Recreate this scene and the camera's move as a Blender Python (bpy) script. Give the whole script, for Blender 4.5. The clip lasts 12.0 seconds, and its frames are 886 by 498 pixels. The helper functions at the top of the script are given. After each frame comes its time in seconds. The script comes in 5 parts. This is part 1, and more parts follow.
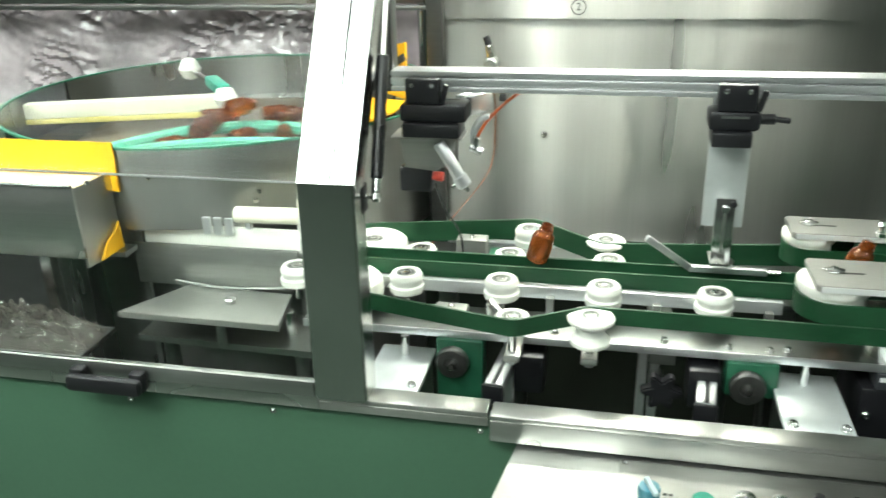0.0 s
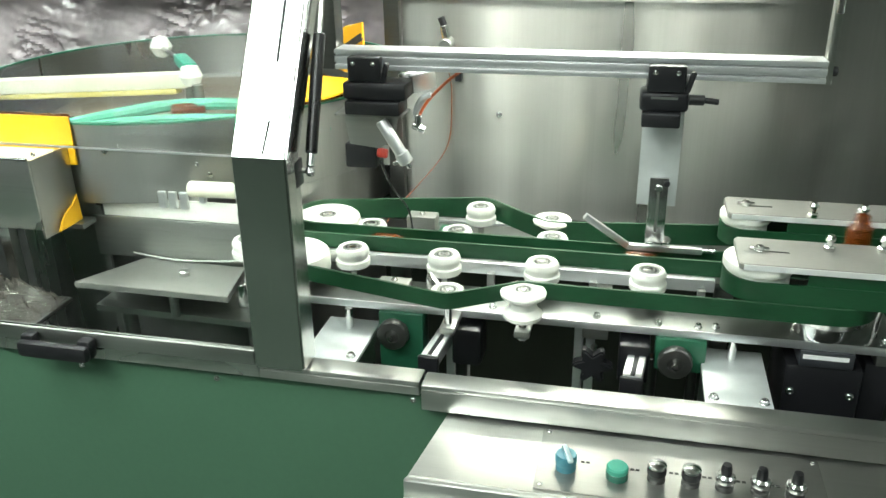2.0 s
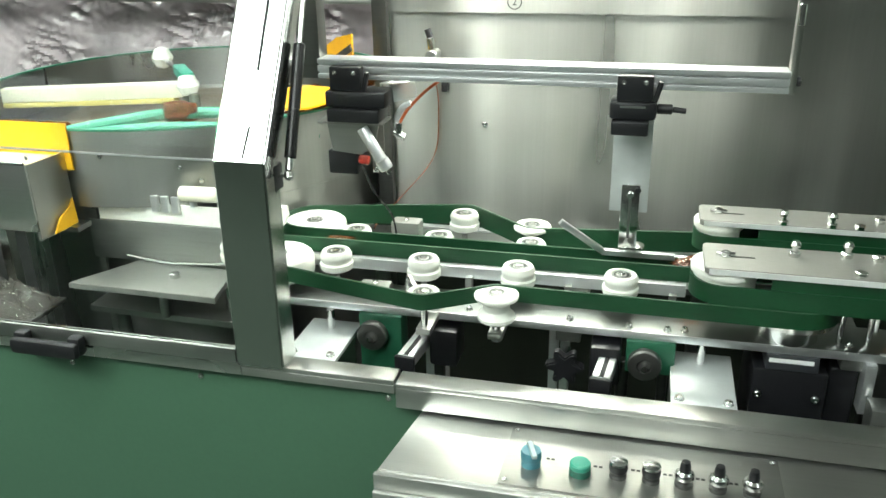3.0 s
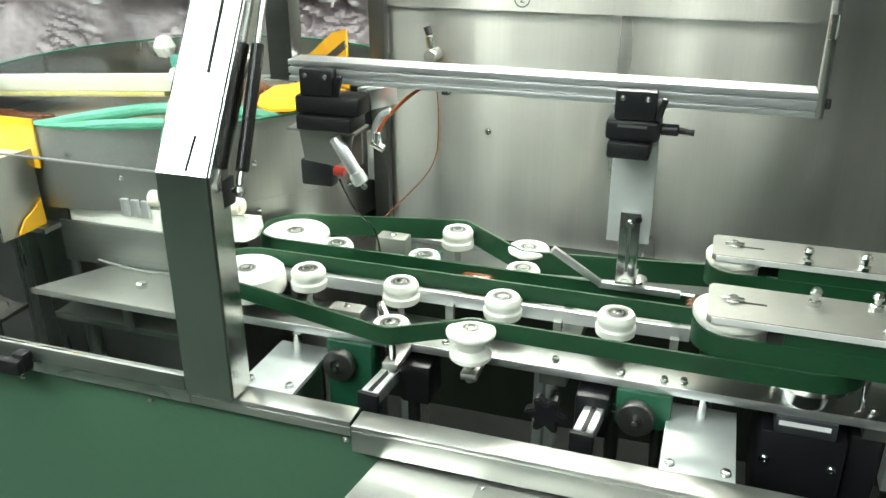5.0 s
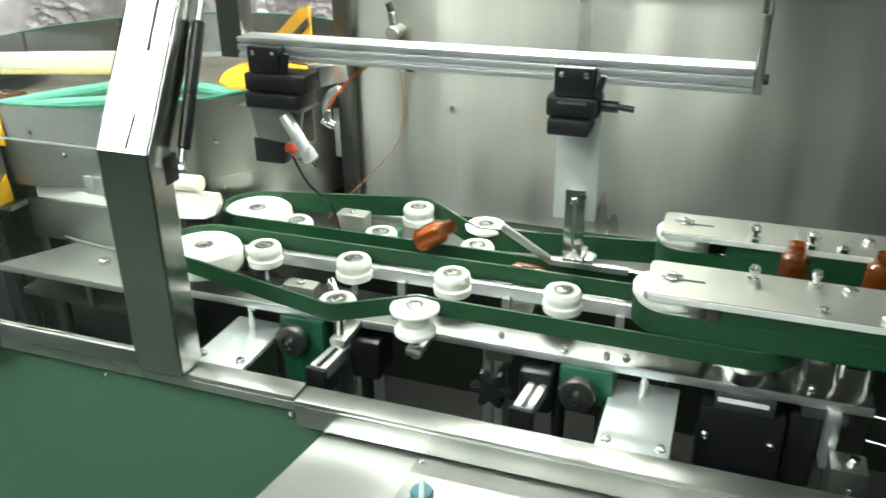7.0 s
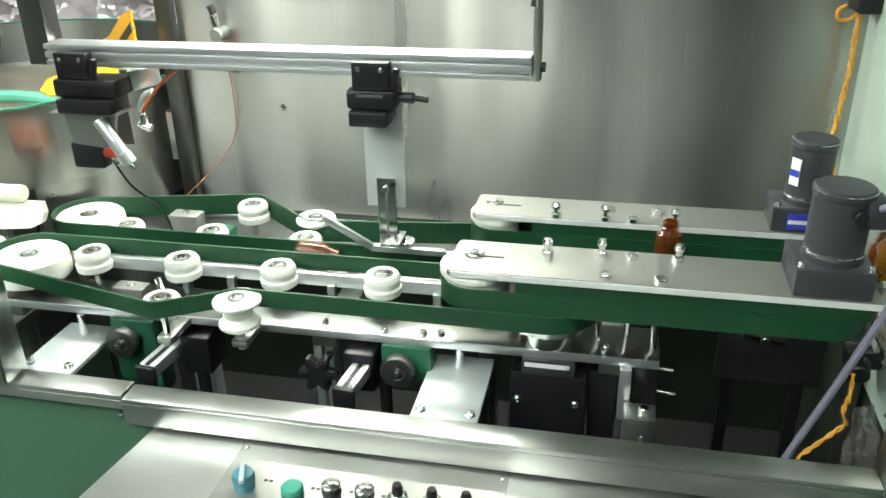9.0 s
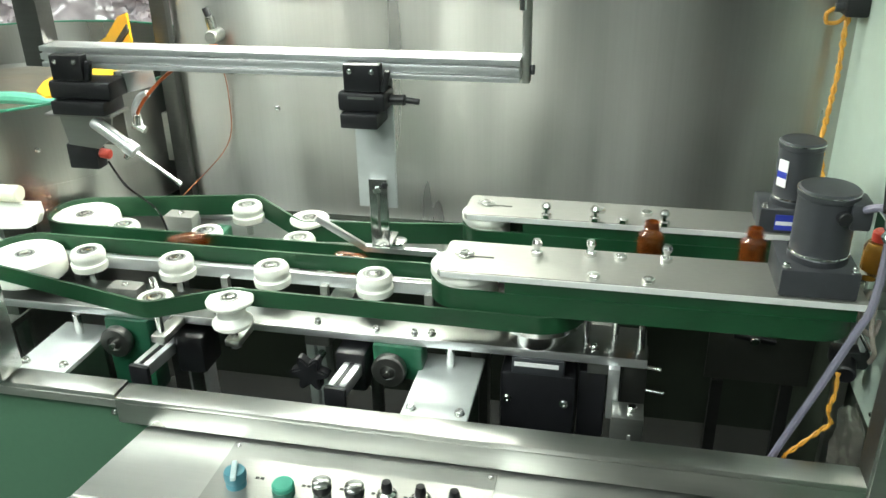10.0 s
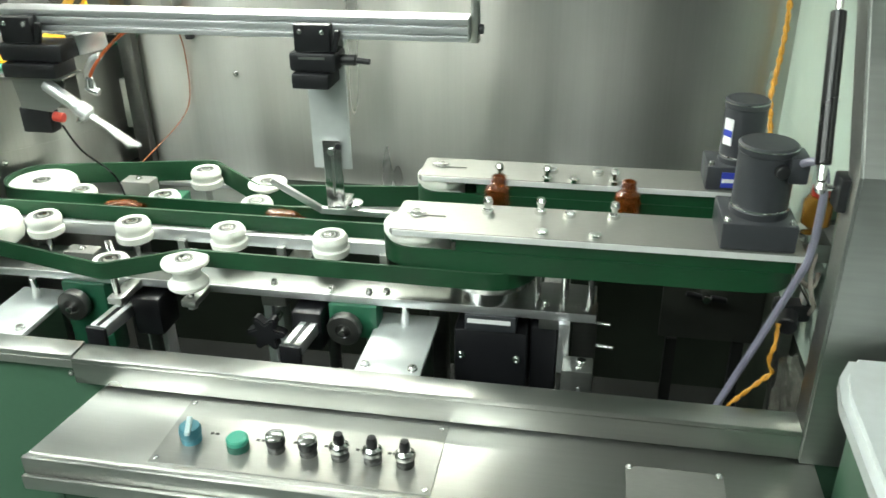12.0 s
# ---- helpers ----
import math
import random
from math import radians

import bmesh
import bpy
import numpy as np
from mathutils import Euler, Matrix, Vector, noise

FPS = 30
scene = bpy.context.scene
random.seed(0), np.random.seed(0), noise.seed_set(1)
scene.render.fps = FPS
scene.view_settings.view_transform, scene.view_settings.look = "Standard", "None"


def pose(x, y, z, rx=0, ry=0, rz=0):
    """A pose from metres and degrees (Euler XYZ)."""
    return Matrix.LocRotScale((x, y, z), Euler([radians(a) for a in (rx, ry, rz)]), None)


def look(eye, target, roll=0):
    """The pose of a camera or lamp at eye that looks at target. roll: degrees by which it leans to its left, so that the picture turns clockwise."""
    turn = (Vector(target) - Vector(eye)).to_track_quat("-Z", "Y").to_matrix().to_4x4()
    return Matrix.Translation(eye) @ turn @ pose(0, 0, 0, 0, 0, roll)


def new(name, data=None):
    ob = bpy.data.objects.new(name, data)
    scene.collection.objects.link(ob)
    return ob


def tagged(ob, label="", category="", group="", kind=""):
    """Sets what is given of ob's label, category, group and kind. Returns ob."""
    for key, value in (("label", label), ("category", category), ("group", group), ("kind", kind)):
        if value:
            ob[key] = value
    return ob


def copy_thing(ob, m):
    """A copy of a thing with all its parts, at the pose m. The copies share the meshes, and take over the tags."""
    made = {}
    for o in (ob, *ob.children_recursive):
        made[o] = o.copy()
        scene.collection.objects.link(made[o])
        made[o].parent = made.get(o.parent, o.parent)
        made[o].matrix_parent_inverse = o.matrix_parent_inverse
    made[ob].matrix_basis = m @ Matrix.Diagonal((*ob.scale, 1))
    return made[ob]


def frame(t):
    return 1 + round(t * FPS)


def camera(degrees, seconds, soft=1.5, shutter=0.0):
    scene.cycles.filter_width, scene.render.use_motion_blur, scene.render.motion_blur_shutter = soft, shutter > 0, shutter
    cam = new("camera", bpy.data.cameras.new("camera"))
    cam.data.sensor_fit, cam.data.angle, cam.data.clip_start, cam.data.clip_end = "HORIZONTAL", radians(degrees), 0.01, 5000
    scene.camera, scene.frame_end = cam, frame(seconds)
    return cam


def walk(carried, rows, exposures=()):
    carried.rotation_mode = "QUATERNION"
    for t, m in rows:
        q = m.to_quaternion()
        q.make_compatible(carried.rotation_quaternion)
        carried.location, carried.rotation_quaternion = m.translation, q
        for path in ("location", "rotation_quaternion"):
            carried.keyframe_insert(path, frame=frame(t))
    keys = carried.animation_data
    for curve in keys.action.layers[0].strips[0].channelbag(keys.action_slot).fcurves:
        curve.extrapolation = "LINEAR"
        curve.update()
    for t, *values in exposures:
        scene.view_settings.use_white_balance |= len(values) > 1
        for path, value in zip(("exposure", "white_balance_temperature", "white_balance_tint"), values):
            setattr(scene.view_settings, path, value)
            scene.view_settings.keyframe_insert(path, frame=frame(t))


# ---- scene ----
cam = camera(56.1, 12.0, shutter=0.5)
PATH = [
    (0, (0.339, 0.023, 1.516), (-0.065, 1.825, 0.747), -1.5),
    (0.5, (0.388, 0.02, 1.513), (0.047, 1.833, 0.742), -0.8),
    (1, (0.412, 0.02, 1.509), (0.061, 1.821, 0.715), -0.4),
    (1.5, (0.435, 0.014, 1.511), (0.071, 1.81, 0.711), -0.0),
    (2, (0.451, 0.009, 1.514), (0.032, 1.792, 0.711), -1.0),
    (2.5, (0.48, -0.006, 1.516), (0.039, 1.787, 0.748), -1.1),
    (3, (0.521, -0.019, 1.514), (0.063, 1.768, 0.742), -1.0),
    (5, (0.596, 0.159, 1.514), (0.014, 1.897, 0.713), -0.2),
    (5.5, (0.621, 0.178, 1.512), (0.006, 1.895, 0.691), -0.7),
    (6, (0.642, 0.179, 1.518), (0.018, 1.892, 0.697), -0.1),
    (6.5, (0.664, 0.184, 1.515), (0.015, 1.888, 0.693), -0.5),
    (7, (0.695, 0.187, 1.515), (0.08, 1.89, 0.665), -0.7),
    (7.5, (0.739, 0.181, 1.514), (0.237, 1.908, 0.64), -0.3),
    (9.5, (0.842, 0.16, 1.529), (0.457, 1.926, 0.672), -1.2),
    (10, (0.847, 0.155, 1.53), (0.458, 1.919, 0.672), -1.1),
    (10.5, (0.861, 0.143, 1.524), (0.475, 1.908, 0.665), -0.8),
    (11, (0.874, 0.136, 1.521), (0.494, 1.893, 0.644), -0.3),
    (11.5, (0.876, 0.137, 1.519), (0.503, 1.889, 0.629), -0.7),
    (12, (0.889, 0.135, 1.512), (0.554, 1.886, 0.606), -0.9),
]
walk(cam, [(t, look(eye, target, roll)) for t, eye, target, roll in PATH],
     exposures=((0, -0.09), (5, -0.13), (7.0, -0.11), (9.5, 0.0), (12, -0.02)))

# ---- world and light ----
world = bpy.data.worlds.new("world")
scene.world = world
world.use_nodes = True
world.node_tree.nodes["Background"].inputs[0].default_value = (0.9, 0.95, 1.0, 1)
world.node_tree.nodes["Background"].inputs[1].default_value = 0.15
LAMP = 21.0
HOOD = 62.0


# ---- materials ----
def material(name, color, rough=0.5, metal=0.0, vary=0.08, scale=30.0, bump=0.0, stretch=(1, 1, 1), rough_vary=0.1, blotch=0.0, blotch_scale=4.0, per_object=0.0, blotch_stretch=(1, 1, 1)):
    m = bpy.data.materials.new(name)
    m.use_nodes = True
    nt = m.node_tree
    bsdf = nt.nodes["Principled BSDF"]
    bsdf.inputs["Metallic"].default_value = metal
    co = nt.nodes.new("ShaderNodeTexCoord")
    mp = nt.nodes.new("ShaderNodeMapping")
    mp.inputs["Scale"].default_value = stretch
    nt.links.new(co.outputs["Object"], mp.inputs["Vector"])
    fine = nt.nodes.new("ShaderNodeTexNoise")
    fine.inputs["Scale"].default_value = scale
    fine.inputs["Detail"].default_value = 4
    nt.links.new(mp.outputs["Vector"], fine.inputs["Vector"])
    big = nt.nodes.new("ShaderNodeTexNoise")
    big.inputs["Scale"].default_value = blotch_scale
    big.inputs["Detail"].default_value = 3
    mp2 = nt.nodes.new("ShaderNodeMapping")
    mp2.inputs["Scale"].default_value = blotch_stretch
    nt.links.new(co.outputs["Object"], mp2.inputs["Vector"])
    nt.links.new(mp2.outputs["Vector"], big.inputs["Vector"])
    ramp = nt.nodes.new("ShaderNodeMapRange")
    ramp.inputs["To Min"].default_value = 1 - vary * 2
    ramp.inputs["To Max"].default_value = 1 + vary * 2
    nt.links.new(fine.outputs["Fac"], ramp.inputs["Value"])
    ramp2 = nt.nodes.new("ShaderNodeMapRange")
    ramp2.inputs["From Min"].default_value = 0.3
    ramp2.inputs["From Max"].default_value = 0.7
    ramp2.inputs["To Min"].default_value = 1 - blotch * 2
    ramp2.inputs["To Max"].default_value = 1 + blotch * 2
    nt.links.new(big.outputs["Fac"], ramp2.inputs["Value"])
    mul = nt.nodes.new("ShaderNodeMath")
    mul.operation = "MULTIPLY"
    nt.links.new(ramp.outputs[0], mul.inputs[0])
    nt.links.new(ramp2.outputs[0], mul.inputs[1])
    last = mul
    if per_object:
        info = nt.nodes.new("ShaderNodeObjectInfo")
        r3 = nt.nodes.new("ShaderNodeMapRange")
        r3.inputs["To Min"].default_value = 1 - per_object
        r3.inputs["To Max"].default_value = 1 + per_object
        nt.links.new(info.outputs["Random"], r3.inputs["Value"])
        m2 = nt.nodes.new("ShaderNodeMath")
        m2.operation = "MULTIPLY"
        nt.links.new(mul.outputs[0], m2.inputs[0])
        nt.links.new(r3.outputs[0], m2.inputs[1])
        last = m2
    tint = nt.nodes.new("ShaderNodeVectorMath")
    tint.operation = "SCALE"
    tint.inputs[0].default_value = color[:3]
    nt.links.new(last.outputs[0], tint.inputs["Scale"])
    nt.links.new(tint.outputs[0], bsdf.inputs["Base Color"])
    rr = nt.nodes.new("ShaderNodeMapRange")
    rr.inputs["To Min"].default_value = max(0.02, rough - rough_vary)
    rr.inputs["To Max"].default_value = min(1.0, rough + rough_vary)
    rr.inputs["From Min"].default_value = 0.3
    rr.inputs["From Max"].default_value = 0.7
    nt.links.new(big.outputs["Fac"], rr.inputs["Value"])
    nt.links.new(rr.outputs[0], bsdf.inputs["Roughness"])
    if bump:
        b = nt.nodes.new("ShaderNodeBump")
        b.inputs["Strength"].default_value = bump
        b.inputs["Distance"].default_value = 0.001
        nt.links.new(fine.outputs["Fac"], b.inputs["Height"])
        nt.links.new(b.outputs[0], bsdf.inputs["Normal"])
    return m


def clear(name, color=(1, 1, 1), rough=0.0, ior=1.45):
    m = bpy.data.materials.new(name)
    m.use_nodes = True
    b = m.node_tree.nodes["Principled BSDF"]
    b.inputs["Base Color"].default_value = (*color, 1)
    b.inputs["Transmission Weight"].default_value = 1
    b.inputs["Roughness"].default_value = rough
    b.inputs["IOR"].default_value = ior
    return m


def glow(name, color, strength):
    m = bpy.data.materials.new(name)
    m.use_nodes = True
    b = m.node_tree.nodes["Principled BSDF"]
    b.inputs["Base Color"].default_value = (0.8, 0.8, 0.8, 1)
    b.inputs["Emission Color"].default_value = (*color, 1)
    b.inputs["Emission Strength"].default_value = strength
    return m


STEEL = material("brushed_steel", (0.60, 0.60, 0.58), 0.30, 1, 0.05, 6, 0.12, (1, 40, 40), 0.06, 0.03, 3)
# Upright blotches in the base colour stand for cloudy reflections in the sheet.
STEEL_WALL = material("brushed_wall_steel", (0.49, 0.49, 0.465), 0.33, 1, 0.03, 5, 0.03, (40, 40, 0.6), 0.09, 0.08, 1.0, blotch_stretch=(6.5, 6.5, 0.9))


def brushed(mat, along, amount):
    """Stretches a metal's gloss along a direction, as brushing across it does."""
    nt = mat.node_tree
    vec = nt.nodes.new("ShaderNodeCombineXYZ")
    for i in range(3):
        vec.inputs[i].default_value = along[i]
    nt.links.new(vec.outputs[0], nt.nodes["Principled BSDF"].inputs["Tangent"])
    nt.nodes["Principled BSDF"].inputs["Anisotropic"].default_value = amount
    return mat


# Carries the wall sheet's upright colour blotches in a darker steel.
BOWL_STEEL = material("rolled_bowl_steel", (0.31, 0.31, 0.295), 0.30, 1, 0.03, 5, 0.03, (40, 40, 0.6), 0.08, 0.06, 1.0, blotch_stretch=(6.5, 6.5, 0.9))
brushed(STEEL_WALL, (0, 0, 1), 0.85)
brushed(BOWL_STEEL, (0, 0, 1), 0.8)
STEEL_DARK = material("dull_steel", (0.36, 0.37, 0.35), 0.42, 1, 0.06, 8, 0.1, (1, 20, 20), 0.08, 0.06, 4)
CONSOLE_STEEL = material("satin_console_steel", (0.55, 0.55, 0.525), 0.32, 1, 0.03, 6, 0.03, (1, 40, 40), 0.05, 0.03, 3)
brushed(CONSOLE_STEEL, (0, 0.7, 0.7), 0.8)
PLATE = material("anodised_plate", (0.32, 0.32, 0.30), 0.47, 0.8, 0.04, 60, 0.05, (1, 6, 6), 0.06, 0.04, 8)
SWITCH_PLATE = brushed(material("brushed_switch_plate", (0.36, 0.36, 0.34), 0.36, 1, 0.03, 40, 0.04, (1, 8, 8), 0.05, 0.04, 8), (0, 0.7, 0.7), 0.7)
ALUMINIUM = material("aluminium_profile", (0.80, 0.81, 0.82), 0.38, 0.9, 0.03, 20, 0.05, (1, 30, 30), 0.05, 0.03, 5)
ALU_MATT = material("matt_aluminium", (0.66, 0.69, 0.69), 0.55, 0.6, 0.03, 80, 0.04, (1, 1, 1), 0.05, 0.03, 9)
BED_STEEL = material("polished_bed_steel", (0.24, 0.25, 0.24), 0.34, 1, 0.05, 8, 0.03, (1, 30, 30), 0.05, 0.06, 5)
POST_STEEL = material("guard_post_steel", (0.52, 0.53, 0.51), 0.22, 1, 0.04, 6, 0.08, (40, 40, 1), 0.05, 0.03, 4)
FILTER = material("amber_filter_bowl", (0.50, 0.25, 0.04), 0.12, 0.0, 0.06, 40)
FILTER.node_tree.nodes["Principled BSDF"].inputs["Transmission Weight"].default_value = 0.55
DARK_STEEL = material("dark_steel", (0.13, 0.13, 0.125), 0.38, 0.9, 0.06, 12, 0.08, (1, 20, 20), 0.08, 0.08, 5)
CHROME = material("polished_steel", (0.72, 0.72, 0.71), 0.16, 1, 0.03, 90, 0, (1, 1, 1), 0.05)
GREEN = material("green_enamel", (0.056, 0.123, 0.077), 0.33, 0.0, 0.03, 120, 0.06, (1, 1, 1), 0.02, 0.03, 1.5)
GREEN_DARK = material("green_bearing_paint", (0.02, 0.11, 0.06), 0.4, 0.0, 0.05, 90, 0.15)
BELT = material("green_belt", (0.005, 0.052, 0.018), 0.5, 0.0, 0.10, 60, 0.3, (1, 1, 6), 0.1, 0.10, 14)
BELT_EDGE = material("belt_edge_wear", (0.018, 0.060, 0.028), 0.6, 0.0, 0.12, 90)
WHITE = material("white_nylon", (0.80, 0.80, 0.74), 0.42, 0.0, 0.03, 60, 0.05, (1, 1, 1), 0.08, 0.03, 20)
IVORY = material("ivory_paint", (0.74, 0.72, 0.58), 0.4, 0.0, 0.03, 40)
BLACK = material("black_plastic", (0.010, 0.010, 0.012), 0.42, 0.0, 0.10, 120, 0.2)
BLACK_MATT = material("matt_black", (0.012, 0.013, 0.012), 0.65, 0.0, 0.15, 20)
# Darker than the cabinet green: the shade inside the tub is in this colour.
TUB = material("shaded_green_tub_paint", (0.019, 0.026, 0.018), 0.55, 0.0, 0.12, 14, 0.1, (1, 1, 1), 0.1, 0.12, 5)
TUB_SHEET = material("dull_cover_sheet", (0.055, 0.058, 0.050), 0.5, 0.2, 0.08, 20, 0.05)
RUBBER = material("black_tube", (0.008, 0.008, 0.009), 0.3, 0.0, 0.05, 60)
MOTOR = material("grey_motor_paint", (0.045, 0.048, 0.055), 0.42, 0.2, 0.06, 90, 0.15)
YELLOW = material("yellow_sheet", (0.74, 0.38, 0.012), 0.38, 0.0, 0.04, 30, 0.05, (1, 1, 1), 0.05, 0.05, 5)
RUST_HOSE = material("brown_hose", (0.22, 0.075, 0.03), 0.45, 0.0, 0.05, 60)
ORANGE = material("orange_hose", (0.50, 0.10, 0.02), 0.4, 0.0, 0.05, 60)
CABLE = material("orange_cable", (0.62, 0.30, 0.04), 0.45, 0.0, 0.08, 60)
TEAL_PALE = material("pale_teal_hose", (0.10, 0.36, 0.25), 0.4, 0.0, 0.06, 50, 0, (1, 1, 1), 0.05, 0.08, 12)
TEAL = material("teal_plastic", (0.04, 0.33, 0.23), 0.35, 0.0, 0.04, 50)
POINTER = material("worn_pointer", (0.55, 0.68, 0.70), 0.35, 0.0, 0.05, 60)
TEAL_DARK = material("shaded_teal_plastic", (0.02, 0.13, 0.09), 0.35, 0.0, 0.04, 50)
BLUE = material("blue_knob", (0.07, 0.24, 0.30), 0.3, 0.0, 0.04, 50)
RIM = material("green_rim", (0.045, 0.20, 0.125), 0.4, 0.0, 0.05, 40)
LABELBLUE = material("blue_print", (0.03, 0.05, 0.40), 0.5, 0.0, 0.02, 40)
PAPER = material("white_label", (0.78, 0.78, 0.78), 0.6, 0.0, 0.03, 60)
PRINT = material("dark_print", (0.03, 0.03, 0.03), 0.6, 0.0, 0.05, 40)
FLOOR = material("epoxy_floor", (0.056, 0.076, 0.061), 0.35, 0.0, 0.08, 20, 0.05, (1, 1, 1), 0.1, 0.08, 1.5)
PLASTER = material("room_paint", (0.70, 0.71, 0.68), 0.7, 0.0, 0.03, 20, 0.05)
DARKROOM = material("dark_room_paint", (0.07, 0.075, 0.07), 0.7, 0.0, 0.05, 10, 0.05)
ACRYLIC = clear("clear_acrylic", (0.97, 0.99, 0.98), 0.0, 1.10)
AMBER_SOLID = material("amber_plastic", (0.35, 0.092, 0.017), 0.14, 0.0, 0.08, 40, 0, (1, 1, 1), 0.05, 0.0, 4, 0.2)
AMBER_SOLID.node_tree.nodes["Principled BSDF"].inputs["Transmission Weight"].default_value = 0.8
MINT = material("pale_mint_paint", (0.42, 0.51, 0.45), 0.35, 0.0, 0.03, 30, 0.05, (1, 1, 1), 0.06, 0.05, 3)
CLEAR_TUBE = material("clear_tube_plastic", (0.72, 0.62, 0.56), 0.15, 0.0, 0.05, 60)
CLEAR_TUBE.node_tree.nodes["Principled BSDF"].inputs["Transmission Weight"].default_value = 0.5
GREY_TUBE = material("grey_tube", (0.20, 0.19, 0.25), 0.35, 0.0, 0.05, 60)
RED = material("red_fitting", (0.55, 0.05, 0.03), 0.35, 0.0, 0.05, 60)
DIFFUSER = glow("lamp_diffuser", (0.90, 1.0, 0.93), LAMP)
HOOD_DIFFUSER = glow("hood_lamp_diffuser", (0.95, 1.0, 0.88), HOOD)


# ---- mesh helpers ----
def part(name, bm, mat, parent=None, label="", smooth=True):
    me = bpy.data.meshes.new(name)
    bm.normal_update()
    if smooth:
        for f in bm.faces:
            f.smooth = True
        for e in bm.edges:
            if len(e.link_faces) == 2 and e.calc_face_angle(0) > radians(32):
                e.smooth = False
    bm.to_mesh(me)
    bm.free()
    me.materials.append(mat)
    ob = new(name, me)
    if parent:
        ob.parent = parent
    if label:
        tagged(ob, label)
    return ob


def thing(name, label, category, x=0, y=0, z=0, group="", kind=""):
    ob = new(name)
    ob.matrix_basis = pose(x, y, z)
    ob.empty_display_size = 0.02
    return tagged(ob, label, category, group, kind)


def add_box(bm, x0, x1, y0, y1, z0, z1, bevel=0.0, m=None):
    b = bmesh.ops.create_cube(bm, size=1)["verts"]
    bmesh.ops.scale(bm, vec=(x1 - x0, y1 - y0, z1 - z0), verts=b)
    bmesh.ops.translate(bm, vec=((x0 + x1) / 2, (y0 + y1) / 2, (z0 + z1) / 2), verts=b)
    if bevel:
        es = list({e for v in b for e in v.link_edges})
        r = bmesh.ops.bevel(bm, geom=es, offset=bevel, segments=2, profile=0.5, affect="EDGES")
        b = list({v for f in r["faces"] for v in f.verts} | {v for v in b if v.is_valid})
    if m is not None:
        bmesh.ops.transform(bm, matrix=m, verts=b)
    return bm


def box(x0, x1, y0, y1, z0, z1, bevel=0.0, m=None):
    return add_box(bmesh.new(), x0, x1, y0, y1, z0, z1, bevel, m)


def add_lathe(bm, profile, seg=28, m=None):
    """profile: (radius, height) from one end to the other, closed on the axis."""
    rings = []
    for r, h in profile:
        if r < 1e-6:
            rings.append([bm.verts.new((0, 0, h))])
        else:
            rings.append([bm.verts.new((r * math.cos(2 * math.pi * i / seg), r * math.sin(2 * math.pi * i / seg), h)) for i in range(seg)])
    for a, b in zip(rings, rings[1:]):
        for i in range(seg):
            j = (i + 1) % seg
            if len(a) == 1 and len(b) == 1:
                continue
            if len(a) == 1:
                bm.faces.new((a[0], b[j], b[i]))
            elif len(b) == 1:
                bm.faces.new((a[i], a[j], b[0]))
            else:
                bm.faces.new((a[i], a[j], b[j], b[i]))
    if m is not None:
        bmesh.ops.transform(bm, matrix=m, verts=[v for ring in rings for v in ring])
    return bm


def lathe(profile, seg=28, m=None):
    return add_lathe(bmesh.new(), profile, seg, m)


def rod(p, q, r, seg=12, bevel=0.0):
    p, q = Vector(p), Vector(q)
    d = (q - p).length
    m = Matrix.Translation(p) @ (q - p).to_track_quat("Z", "Y").to_matrix().to_4x4()
    c = bevel or r * 0.15
    return lathe([(0, 0), (r - c, 0), (r, c), (r, d - c), (r - c, d), (0, d)], seg, m)


def bar(p, q, w, h, bevel=0.0, up=(0, 0, 1)):
    """A square bar from p to q, w across and h along up."""
    p, q = Vector(p), Vector(q)
    d = (q - p).normalized()
    s = d.cross(Vector(up)).normalized()
    u = s.cross(d)
    m = Matrix((s, d, u)).transposed().to_4x4()
    m.translation = p
    return box(-w / 2, w / 2, 0, (q - p).length, -h / 2, h / 2, bevel, m)


def prism(outline, z0, z1, bevel=0.0, m=None):
    bm = bmesh.new()
    lo = [bm.verts.new((x, y, z0)) for x, y in outline]
    hi = [bm.verts.new((x, y, z1)) for x, y in outline]
    n = len(outline)
    bm.faces.new(lo[::-1])
    bm.faces.new(hi)
    for i in range(n):
        bm.faces.new((lo[i], lo[(i + 1) % n], hi[(i + 1) % n], hi[i]))
    bmesh.ops.recalc_face_normals(bm, faces=bm.faces)
    if bevel:
        bmesh.ops.bevel(bm, geom=[e for e in bm.edges if abs(e.verts[0].co.z - e.verts[1].co.z) < 1e-6], offset=bevel, segments=2, affect="EDGES")
    if m is not None:
        bmesh.ops.transform(bm, matrix=m, verts=bm.verts)
    return bm


